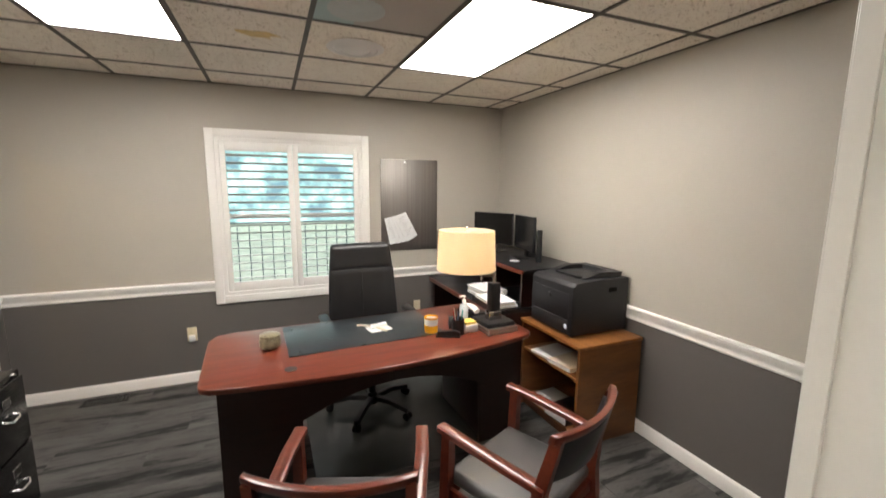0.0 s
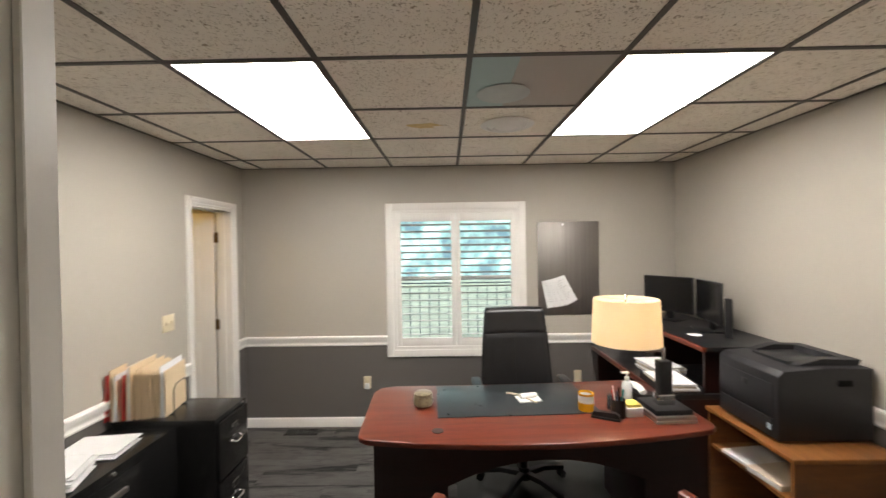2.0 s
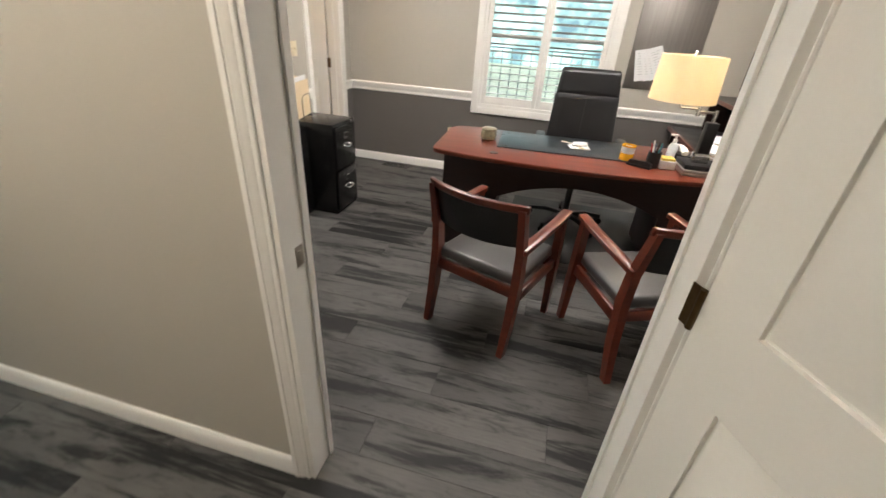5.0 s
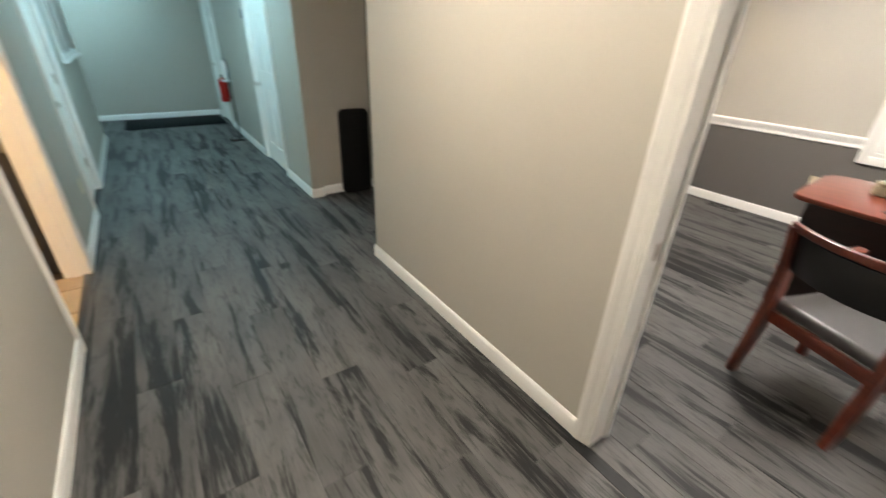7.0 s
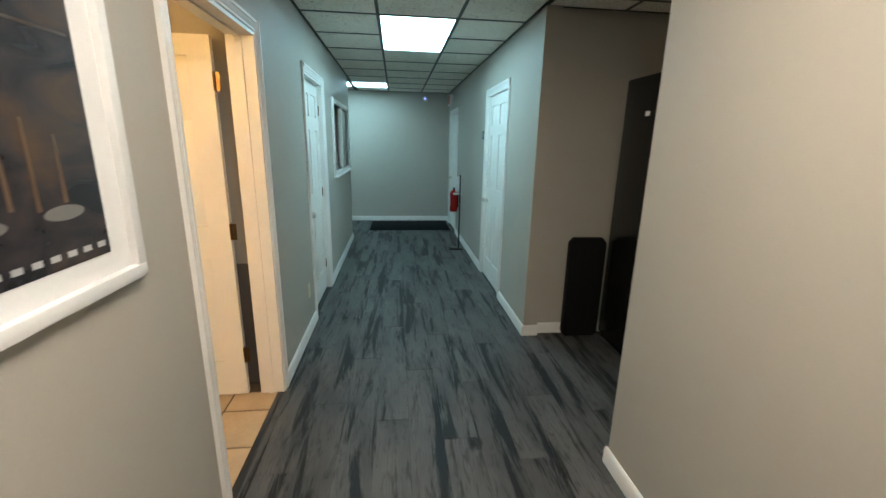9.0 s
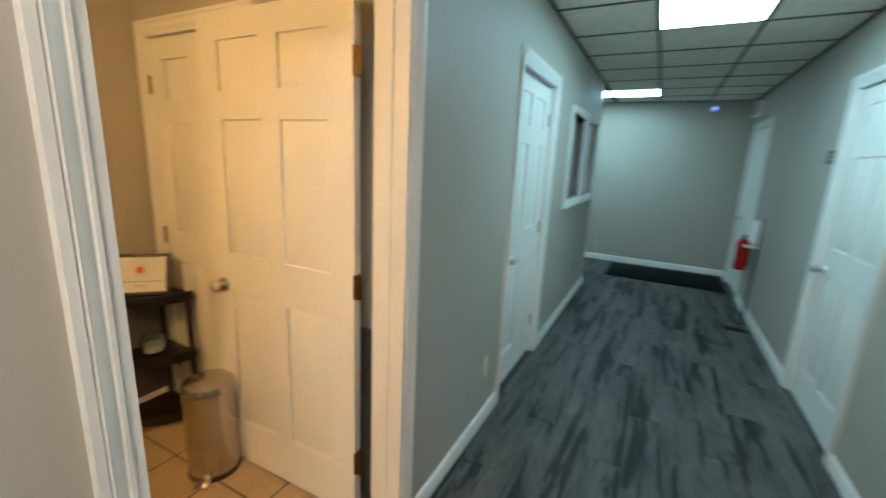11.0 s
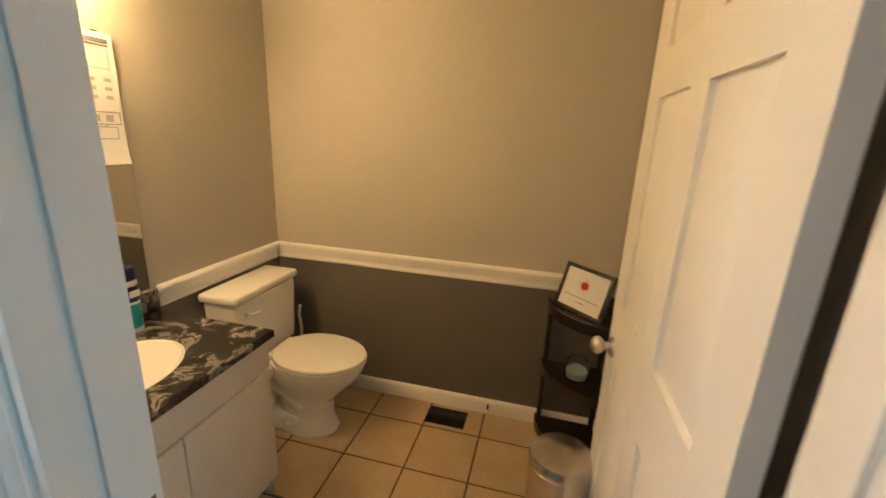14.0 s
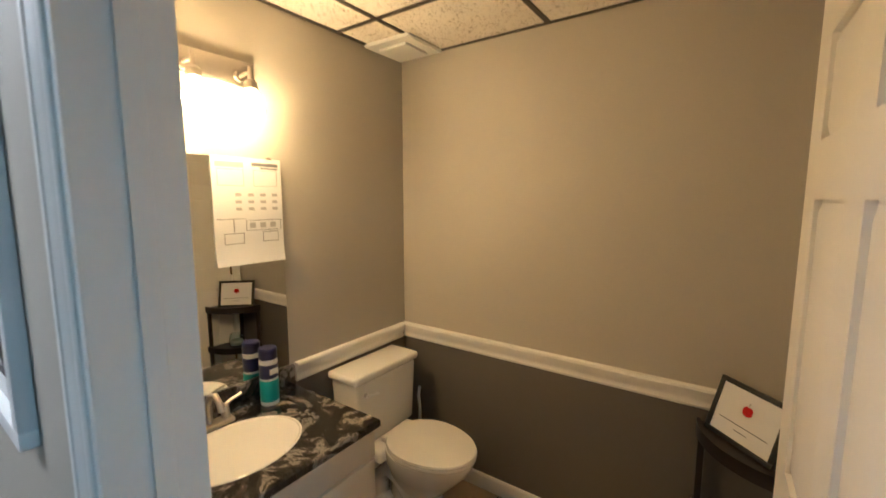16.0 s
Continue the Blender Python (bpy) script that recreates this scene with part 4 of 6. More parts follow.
monitor(pose(2.72, 3.69, RZ, 0, 0, -60) @ Matrix.Scale(.95, 4), "black monitor, switched off, on the riser shelf")
monitor(pose(2.775, 3.235, RZ, 0, 0, -102) @ Matrix.Scale(.95, 4), "black monitor, turned toward the chair, on the riser")
bm = bmesh.new()
box(bm, -.022, .022, -.012, .012, 0, .27, bev=.006)
solid("modem", bm, M_PLASBLK, "slim upright black modem behind the monitors", "modem", pose(2.745, 2.975, RZ, 4, 0, -40))
solid("coaster", (lambda bm: (lathe(bm, [(.04, 0), (.042, .003), (.04, .005)]), bm)[1])(bmesh.new()), M_PAPER, "round white coaster on the riser shelf", "coaster", pose(2.58, 3.08, RZ + .0015))
for k, (x, y, h, rot, lb) in enumerate(((2.40, 3.22, .07, 4, "stack of white and pink papers on the return desk"), (2.32, 2.925, .05, -3, "short stack of papers in a black tray"))):
    t = thing("paper_stack", lb, "papers", pose(x, y, .743, 0, 0, rot))
    rng = random.Random(k)
    z = 0.0
    if k:
        part("tray", boxes((-.13, .13, -.16, .16, 0, .006), (-.13, -.125, -.16, .16, .006, .045), (.125, .13, -.16, .16, .006, .045), (-.125, .125, .155, .16, .006, .045)), M_PLASBLK, t, "black letter tray")
        z = .007
    i = 0
    while z < h:
        d = rng.uniform(.004, .010)
        a, b = rng.uniform(-.012, .012), rng.uniform(-.012, .012)
        part("paper", boxes((-.105 + a, .105 + a, -.14 + b, .14 + b, z, z + d)), (M_PAPER, M_BEIGE, M_PAPER)[i % 3], t)
        z += d + .0005
        i += 1

# ---- office: printer on its cabinet ----
pc = thing("printer_cabinet", "open oak cabinet with one shelf, under the printer", "cabinet")
CX0, CX1, CY0, CY1, CH = 2.45, 2.965, 2.11, 2.74, .68
part("top", boxes((CX0 - .012, CX1, CY0 - .01, CY1 + .01, CH - .024, CH), bev=.004), M_OAKTOP, pc, "oak cabinet top")
part("side_panel", boxes((CX0, CX1, CY0, CY0 + .02, 0, CH - .024)), M_OAK, pc)
part("side_panel", boxes((CX0, CX1, CY1 - .02, CY1, 0, CH - .024)), M_OAK, pc)
part("back_panel", boxes((CX1 - .015, CX1, CY0 + .02, CY1 - .02, 0, CH - .024)), M_OAK, pc)
part("shelf", boxes((CX0 + .01, CX1 - .015, CY0 + .02, CY1 - .02, .44, .46)), M_OAKTOP, pc)
part("bottom_shelf", boxes((CX0 + .01, CX1 - .015, CY0 + .02, CY1 - .02, .06, .08)), M_OAKTOP, pc)
part("plinth", boxes((CX0 + .03, CX0 + .05, CY0 + .02, CY1 - .02, 0, .06)), M_OAK, pc)
for (y, z, h, w, mt, lb) in ((2.33, .4605, .03, .2, M_BEIGE, "cream book lying on the cabinet shelf"), (2.52, .4605, .02, .22, M_PAPER, "white booklet lying on the cabinet shelf"), (2.34, .0805, .06, .2, M_PLASBLK, "black box on the cabinet floor"), (2.55, .0805, .03, .2, M_PAPER, "ream of paper on the cabinet floor")):
    b = thing("book", lb, "book", pose(2.59, y, z, 0, 0, 7))
    part("cover", boxes((-.13, .13, -w / 2, w / 2, 0, h), bev=.002), mt, b)
    part("pages", boxes((-.131, .10, -w / 2 + .006, w / 2 - .002, .004, h - .004)), M_PAPER, b)
pr = thing("printer", "charcoal laser printer on the oak cabinet", "printer", pose(2.725, 2.47, CH, 0, 0, 0))
bm = bmesh.new()
prism(bm, [(-.235, .012), (.235, .012), (.235, .372), (.02, .378), (-.205, .362), (-.235, .335)], -.222, .222, "y")
bmesh.ops.bevel(bm, geom=list(bm.edges), offset=.007, segments=2, profile=.5, affect="EDGES")
part("body", bm, M_PRINTER, pr)
bm = boxes((-.11, .125, -.12, .12, .36, .3835), bev=.003)
part("output_tray", bm, M_PLASBLK, pr, "recessed black output tray")
bm = bmesh.new()
prism(bm, [(-.10, .379), (.20, .375), (.215, .405), (.02, .412)], -.18, -.13, "y")
prism(bm, [(-.10, .379), (.20, .375), (.215, .405), (.02, .412)], .13, .18, "y")
prism(bm, [(.13, .37), (.215, .37), (.215, .405), (.14, .409)], -.129, .129, "y")
part("top_cover", bm, M_PRINTER, pr)
part("paper_drawer", boxes((-.242, -.236, -.19, .19, .02, .115), bev=.002), M_PRINTER, pr)
part("front_cover", boxes((-.241, -.236, -.19, .19, .125, .29), bev=.002), M_PRINTER, pr)
part("latch", boxes((-.245, -.2415, -.02, .02, .235, .262), bev=.001), M_PLASBLK, pr)
part("side_handle", boxes((.06, .13, -.2245, -.2225, .285, .315), bev=.0008), M_RUBBER, pr, "black grip recess")
part("badge", boxes((-.2445, -.2425, -.185, -.160, .055, .085), bev=.0005), M_BLUECARD, pr, "small blue label")
part("foot", boxes((-.2, .2, -.19, .19, 0, .014)), M_RUBBER, pr)
comp = thing("computer_tower", "black computer tower on the floor under the desk", "computer", pose(2.62, 3.2, 0))
part("case", boxes((-.22, .22, -.09, .09, .01, .42), bev=.006), M_PLASBLK, comp)
part("drive_bay", boxes((-.223, -.2205, -.06, .06, .30, .38)), M_STEELBLK, comp)
part("foot", boxes((-.2, .2, -.08, .08, 0, .011)), M_RUBBER, comp)


# ---- chairs ----
def guest_chair():
    t = thing("guest_chair", "cherry wood armchair with grey vinyl seat and padded back", "chair", group="guest chairs before the desk")
    for s in (-1, 1):
        bm = bmesh.new()
        loops = []
        for y, z, w in ((.235, 0, .017), (.225, .25, .021), (.215, .45, .022), (.21, .655, .020)):
            loops.append([(s * .265 + dx * w, y + dy * w * 1.1, z) for dx, dy in ((-1, -1), (1, -1), (1, 1), (-1, 1))])
        rings(bm, loops)
        part("front_leg", bm, M_CHERRY, t)
        bm = bmesh.new()
        loops = []
        for y, z, w in ((-.285, 0, .017), (-.245, .22, .021), (-.225, .45, .022), (-.235, .60, .020), (-.295, .845, .016)):
            loops.append([(s * .245 + dx * w, y + dy * w * 1.3, z) for dx, dy in ((-1, -1), (1, -1), (1, 1), (-1, 1))])
        rings(bm, loops)
        part("back_leg", bm, M_CHERRY, t)
        bm = bmesh.new()
        loops = []
        for y, x, z in ((-.26, .250, .625), (-.1, .262, .642), (.1, .27, .660), (.255, .265, .668)):
            loops.append([(s * x + dx * .027, y, z + dz * .0135) for dx, dz in ((-1, -1), (1, -1), (1, .6), (.7, 1), (-.7, 1), (-1, .6))])
        rings(bm, loops)
        part("armrest", bm, M_CHERRY, t)
        part("side_rail", boxes((s * .262 - .011, s * .262 + .011, -.21, .20, .335, .395), bev=.003), M_CHERRY, t)
    part("front_rail", boxes((-.25, .25, .205, .227, .335, .395), bev=.003), M_CHERRY, t)
    part("rear_rail", boxes((-.23, .23, -.235, -.213, .335, .395), bev=.003), M_CHERRY, t)
    bm = bmesh.new()
    box(bm, -.248, .248, -.225, .235, .395, .462, bev=.028, seg=4)
    for v in bm.verts:
        if v.co.z > .44:
            v.co.z += .016 * (1 - (v.co.x / .25) ** 2) * (1 - (v.co.y / .24) ** 2)
    part("seat", bm, M_GREYSEAT, t, "grey vinyl padded seat")

    def curved(z0, z1, y0, y1, off, half):
        bm = bmesh.new()
        loops = []
        for k in range(13):
            u = -1 + 2 * k / 12
            x, d = half * u, .062 * (1 - u * u) + off
            loops.append([(x, y0 - d, z0), (x, y0 + .03 - d, z0), (x, y1 + .03 - d, z1), (x, y1 - d, z1)])
        rings(bm, loops)
        bmesh.ops.bevel(bm, geom=[e for e in bm.edges if len(e.link_faces) == 2 and e.calc_face_angle(0) > .6], offset=.006, segments=2, profile=.5, affect="EDGES")
        return bm
    part("top_rail", curved(.828, .868, -.292, -.305, 0, .268), M_CHERRY, t, "bowed cherry top rail")
    part("backrest", curved(.63, .826, -.240, -.290, .004, .226), M_LEATHER, t, "black padded curved backrest")
    return t


ch = guest_chair()
ch.matrix_basis = pose(.962, 1.60, 0, 0, 0, -21) @ Matrix.Scale(.955, 4)
copy_thing(ch, pose(1.697, 1.60, 0, 0, 0, 24))


def office_chair():
    t = thing("office_chair", "black leather high-back swivel chair behind the desk", "chair", pose(1.37, 3.06, 0, 0, 0, 3))
    bm = bmesh.new()
    cyl(bm, (0, 0, .09), (0, 0, .42), .026)
    cyl(bm, (0, 0, .06), (0, 0, .14), .045, .035)
    part("column", bm, M_PLASBLK, t)
    for k in range(5):
        c, s = math.cos(radians(90 + 72 * k)), math.sin(radians(90 + 72 * k))
        bm = bmesh.new()
        loops = []
        for r, z, w in ((.03, .10, .03), (.16, .105, .024), (.32, .075, .018)):
            loops.append([(r * c - s * w, r * s + c * w, z - .014), (r * c + s * w, r * s - c * w, z - .014), (r * c + s * w * .7, r * s - c * w * .7, z + .014), (r * c - s * w * .7, r * s + c * w * .7, z + .014)])
        rings(bm, loops)
        leg = part("base_arm", bm, M_PLASBLK, t)
        bm = bmesh.new()
        for o in (-.014, .014):
            cyl(bm, (.31 * c - s * (o - .009), .31 * s + c * (o - .009), .032), (.31 * c - s * (o + .009), .31 * s + c * (o + .009), .032), .026)
        cyl(bm, (.315 * c, .315 * s, .05), (.315 * c, .315 * s, .075), .008)
        part("caster", bm, M_RUBBER, leg)
    bm = bmesh.new()
    box(bm, -.255, .255, -.27, .24, .43, .53, bev=.04, seg=4)
    part("seat", bm, M_LEATHER, t)

    def pad(z0, z1, w0, w1, y0, y1, th, crease=0.0):
        """A stuffed upright cushion: rounded section, wings bent forward, ends pulled in."""
        bm = bmesh.new()
        loops = []
        for i in range(15):
            u = i / 14
            e = min(u, 1 - u) * (z1 - z0)
            k = math.sqrt(max(0.0, 1 - (1 - min(1, (e + .002) / .035)) ** 2))
            w, yy = (w0 + (w1 - w0) * u) * (.93 + .07 * k), y0 + (y1 - y0) * u
            row = []
            for j in range(40):
                c, s_ = math.cos(2 * math.pi * j / 40), math.sin(2 * math.pi * j / 40)
                x = w * math.copysign(abs(c) ** .45, c)
                y = th * k * math.copysign(abs(s_) ** .7, s_)
                if y < 0:
                    y += crease * math.exp(-(x / .012) ** 2) + .25 * crease * math.exp(-((abs(x) - .2) / .012) ** 2)
                row.append((x, yy + y - .05 * (x / .25) ** 2, z0 + (z1 - z0) * u))
            loops.append(row)
        rings(bm, loops)
        return bm
    part("headrest", pad(1.015, 1.215, .245, .225, .283, .305, .050), M_LEATHER, t, "rolled black leather headrest")
    part("back_cushion", pad(.50, 1.06, .275, .245, .225, .285, .040, .012), M_LEATHER, t)
    bm = bmesh.new()
    tube(bm, [(0, .2245 + (z - .5) * .111 - .031, z) for z in (.58, .7, .8, .9, 1.0)], .0025, 6)
    part("back_seam", bm, M_PLASBLK, t)
    for s in (-1, 1):
        bm = bmesh.new()
        tube(bm, [(s * .25, .05, .46), (s * .31, .05, .50), (s * .315, .06, .70)], .018)
        part("arm_post", bm, M_PLASBLK, t)
        bm = bmesh.new()
        box(bm, s * .315 - .035, s * .315 + .035, -.17, .15, .695, .735, bev=.016, seg=3)
        part("arm_pad", bm, M_LEATHER, t)
    bm = boxes((-.12, .12, -.12, .12, .40, .432), bev=.006)
    part("mechanism", bm, M_PLASBLK, t)


office_chair()
M_CHAIRMAT = mat("smoky_chair_mat", (.075, .082, .08), .22, vary=.1, fine=200, bump=.08)
bm = bmesh.new()
box(bm, .90, 2.12, 2.34, 3.55, .0015, .006, bev=.0015, seg=1)
solid("chair_mat", bm, M_CHAIRMAT, "smoky vinyl chair mat on the plank floor", "chair mat")


# ---- office: filing cabinets ----
def pull(t, m):
    bm = bmesh.new()
    tube(bm, [(0, -.045, 0), (.02, -.045, -.004), (.028, -.03, -.012), (.028, .03, -.012), (.02, .045, -.004), (0, .045, 0)], .006)
    part("handle", bm, M_CHROME, t, "chrome drawer pull", m)


fc = thing("filing_cabinet", "black two-drawer steel filing cabinet", "filing cabinet", pose(-.75, 2.655, 0))
part("body", boxes((-.30, .285, -.175, .175, 0, .732), bev=.003), M_STEELBLK, fc)
for z0, z1 in ((.03, .36), (.375, .705)):
    dr = part("drawer", boxes((.286, .304, -.16, .16, z0, z1), bev=.003), M_STEELBLK, fc)
    pull(dr, pose(.304, 0, z1 - .15))
    part("label_holder", boxes((.3045, .308, -.032, .032, z1 - .10, z1 - .055), bev=.001), M_CHROME, dr, "chrome card holder")
    part("label_card", boxes((.3085, .3092, -.027, .027, z1 - .094, z1 - .061)), M_STEELBLK, dr)
part("lock", (lambda bm: (cyl(bm, (.285, .13, .718), (.292, .13, .718), .008), bm)[1])(bmesh.new()), M_CHROME, fc)
lf = thing("lateral_file", "black lateral file cabinet with wide drawers", "filing cabinet", pose(-.86, 2.02, 0))
part("body", boxes((-.19, .18, -.455, .455, 0, .70), bev=.003), M_STEELBLK, lf)
for z0, z1 in ((.03, .335), (.35, .655)):
    dr = part("drawer", boxes((.181, .195, -.44, .44, z0, z1), bev=.003), M_STEELBLK, lf)
    part("handle", boxes((.1955, .212, -.07, .07, z1 - .085, z1 - .06), bev=.004), M_NICKEL, dr, "steel bar pull")
part("lock", (lambda bm: (cyl(bm, (.18, .02, .678), (.19, .02, .678), .009), bm)[1])(bmesh.new()), M_CHROME, lf)
lf2 = copy_thing(lf, pose(-.86, 1.09, 0))

fs = thing("file_sorter", "wire file sorter packed with manila and white folders", "file sorter", pose(-.94, 2.62, .7325, 0, 0, 12))
rng = random.Random(8)
for k in range(22):
    h, tilt = rng.uniform(.255, .31), rng.uniform(-5, 5)
    x = -.155 + .0145 * k
    bm = boxes((-.0016, .0016, -.14 + rng.uniform(-.01, .01), .14 + rng.uniform(-.015, .015), .004, h))
    part("folder", bm, M_RED if k in (0, 1, 6) else M_PAPER if k in (3, 4, 8, 19, 20) else M_MANILA, fs, "", pose(x, 0, 0, 0, tilt, 0))
for x in (-.175, .172):
    bm = bmesh.new()
    tube(bm, [(x, -.09, .002), (x, -.09, .14), (x, -.06, .17), (x, .06, .17), (x, .09, .14), (x, .09, .002)], .003, 6)
    part("wire_end", bm, M_PLASBLK, fs, "black wire end frame")
part("wire_base", boxes((-.175, .175, -.09, -.084, 0, .004), (-.175, .175, .084, .09, 0, .004)), M_PLASBLK, fs)
for x, y, rot, n, lb in ((-.90, 2.22, 8, 5, "loose stack of white papers on the lateral file"), (-.90, 1.93, 20, 12, "thick untidy stack of printed papers"), (-.87, 1.50, -5, 9, "pile of papers and folders")):
    t = thing("paper_stack", lb, "papers", pose(x, y, .7005, 0, 0, rot))
    for k in range(n):
        a, b = rng.uniform(-.02, .02), rng.uniform(-.02, .02)
        part("paper", boxes((-.14 + a, .14 + a, -.108 + b, .108 + b, .0045 * k, .0045 * k + .004)), M_PAPER if k % 4 else M_WHITEP, t)
    part("top_sheet", boxes((-.12, .05, -.09, .08, .0045 * n + .0002, .0045 * n + .0010)), M_BLUECARD if n == 12 else M_PAPER, t)

# ---- office: on the walls and ceiling ----
sb = thing("magnetic_board", "brushed steel magnetic board with a bunch of papers", "notice board", pose(1.985, OY1, 1.465))
part("board", boxes((-.285, .285, -.012, -.001, -.435, .435), bev=.002), M_STEELB, sb)
for k, (x, z, r) in enumerate(((-.145, -.20, -12), (-.10, -.19, -20), (-.075, -.185, -24), (-.05, -.18, -28))):
    bm = boxes((-.085 + .012 * k, .07, -.0145 - .006 * k, -.0135 - .006 * k, -.13, .13))
    sheet = part("paper", bm, M_PAPER, sb, "", pose(x, 0, z - .03, 0, r, 0))
    for j in range(9):
        part("printed_bar", boxes((-.06 + .012 * k, .05 - .02 * (j % 3), -.0151 - .006 * k, -.0146 - .006 * k, .10 - .022 * j, .104 - .022 * j)), M_LINE, sheet)
bm = bmesh.new()
cyl(bm, (-.05, -.012, .41), (-.05, -.02, .41), .009)
part("magnet", bm, M_WHITEP, sb)


def plate(m, label, kind_="outlet"):
    t = thing("wall_outlet" if kind_ == "outlet" else "light_switch", label, "outlet" if kind_ == "outlet" else "light switch", m)
    w = .035 if kind_ == "outlet" else .06
    part("cover_plate", boxes((-w, w, -.005, -.0005, -.058, .058), bev=.0015), M_IVORY, t)
    if kind_ == "outlet":
        for z in (-.02, .02):
            part("socket", boxes((-.014, .014, -.0075, -.0055, z - .013, z + .013), bev=.001), M_IVORY, t)
    else:
        for x in (-.024, .024):
            part("toggle", boxes((x - .005, x + .005, -.014, -.0055, -.010, .012), bev=.001), M_IVORY, t)
    return t


o1 = plate(pose(.083, OY1, .415), "ivory wall outlet with a small plug-in night light")
part("night_light", boxes((-.022, .022, -.035, -.008, -.055, -.005), bev=.004), M_WHITEP, o1)
plate(pose(2.06, OY1, .45), "ivory wall outlet behind the desk")
plate(pose(OX0, 2.99, 1.19, 0, 0, 90), "ivory double toggle light switch", "switch")
plate(pose(-3.01, HY0, .35, 0, 0, 180), "ivory hallway wall outlet")


def floor_vent(m, a, b, mt):
    t = thing("floor_vent", "dark slotted metal floor vent", "vent", m)
    part("vent_frame", boxes((-a, a, -b, -b + .012, 0, .005), (-a, a, b - .012, b, 0, .005), (-a, -a + .012, -b + .012, b - .012, 0, .005), (a - .012, a, -b + .012, b - .012, 0, .005)), mt, t)
    part("duct_plate", boxes((-a + .012, a - .012, -b + .012, b - .012, -.0005, .0004)), M_STEELBLK, t)
    n = 14
    for k in range(n):
        x = -a + .02 + (2 * a - .04) * k / (n - 1)
        part("slat", boxes((x - .003, x + .003, -b + .012, b - .012, .0005, .004)), mt, t)


floor_vent(pose(-.50, 3.93, .001), .15, .06, M_STEELBLK)
floor_vent(pose(-1.468, -2.915, .0015), .108, .068, M_STEELBLK)

t = thing("ceiling_panel", "smooth grey panel hung in the ceiling grid", "ceiling panel", pose(GOX + 1.525, GOY + .305, OH))
part("panel", boxes((-.10, .293, -.293, .293, .001, .012)), mat("satin_grey_panel", (.40, .37, .34), .5, vary=.03), t, "satin grey sheet")
part("blue_strip", boxes((-.293, -.101, -.293, .293, .001, .011)), mat("pale_blue_film", (.34, .45, .46), .5, vary=.03), t, "pale blue film")
bm = bmesh.new()
lathe(bm, [(.12, .0), (.13, -.006), (.10, -.012), (.02, -.014)], c=(-.12, .10, 0))
part("round_grille", bm, mat("pale_grey_plastic", (.42, .46, .46), .5), t)
bm = bmesh.new()
lathe(bm, [(.15, 0.0), (.165, -.006), (.13, -.018), (.12, -.010), (.09, -.026), (.08, -.016), (.05, -.03), (.005, -.03)])
solid("ceiling_diffuser", bm, M_WHITEP, "round white air diffuser in a ceiling tile", "air vent", pose(GOX + 1.50, GOY + .93, OH))
bm = bmesh.new()
rng2 = random.Random(2)
prism(bm, [((.09 + rng2.uniform(-.03, .03)) * math.cos(k * .45), (.055 + rng2.uniform(-.02, .02)) * math.sin(k * .45)) for k in range(14)], -.0004, .0014)
solid("water_stain", bm, M_STAIN, "yellow-brown water stain on a ceiling tile", "stain", pose(GOX + .98, GOY + .93, OH))

# ---- back room: a bare bulb ----
b = thing("bulb_lamp", "bare warm bulb on the back room ceiling", "lamp", pose(-1.85, 3.0, HH))
part("bulb", (lambda bm: (ball(bm, (0, 0, -.10), .045), bm)[1])(bmesh.new()), G_BACK, b)
part("socket", (lambda bm: (lathe(bm, [(.05, 0), (.05, -.02), (.025, -.05)]), bm)[1])(bmesh.new()), M_WHITEP, b)

# ---- hallway ----
pf = thing("framed_poster", "white-framed poster of a dim painted interior", "picture", pose(-.65, HY0, 1.60))
W, H, F = .308, .445, .035
for r in ((-W, W, .0005, .03, -H, -H + F), (-W, W, .0005, .03, H - F, H), (-W, -W + F, .0005, .03, -H + F, H - F), (W - F, W, .0005, .03, -H + F, H - F)):
    part("picture_frame", boxes(r, bev=.003), M_WHITEP, pf)
part("mat_board", boxes((-W + F, W - F, .001, .010, -H + F, H - F)), M_PAPER, pf, "white mat board")
part("print", boxes((-.205, .205, .0102, .0115, -.355, .345)), M_ART, pf, "dim painting of bottles and plates")
bm = bmesh.new()
prism(bm, [(.13 + x, z) for x, z in ((-.018, -.23), (.018, -.23), (.018, -.15), (.006, -.12), (.006, -.08), (-.006, -.08), (-.006, -.12), (-.018, -.15))], .0117, .0122, "y")
part("painted_bottle", bm, mat("dull_red_paint", (.13, .03, .022), .4), pf)
for x, z in ((.10, -.245), (-.09, -.24)):
    bm = bmesh.new()
    prism(bm, [(x + .055 * math.cos(k * .3927), z + .016 * math.sin(k * .3927)) for k in range(16)], .01225, .0126, "y")
    part("painted_plate", bm, mat("grey_paint_dab", (.15, .145, .14), .4), pf)
for x, z, h in ((-.03, -.14, .09), (-.10, -.15, .07), (.03, -.17, .05)):
    bm = bmesh.new()
    prism(bm, [(x - .006, z - h), (x + .006, z - h), (x + .003, z + h), (x - .003, z + h)], .0117, .0121, "y")
    part("painted_candle", bm, mat("amber_paint", (.10, .058, .03), .4), pf)
for z, w in ((.22, .15), (.12, .19)):
    part("painted_beam", boxes((-w, w, .0117, .0120, z, z + .006)), mat("brown_beam_paint", (.06, .042, .03), .4), pf)
for k in range(7):
    part("caption_bar", boxes((-.19 + .045 * k, -.165 + .045 * k, .0117, .0121, -.335, -.322)), M_LINE, pf)
for k in range(5):
    part("caption_line", boxes((.135, .185, .0117, .0121, -.340 + .012 * k, -.335 + .012 * k)), M_LINE, pf)

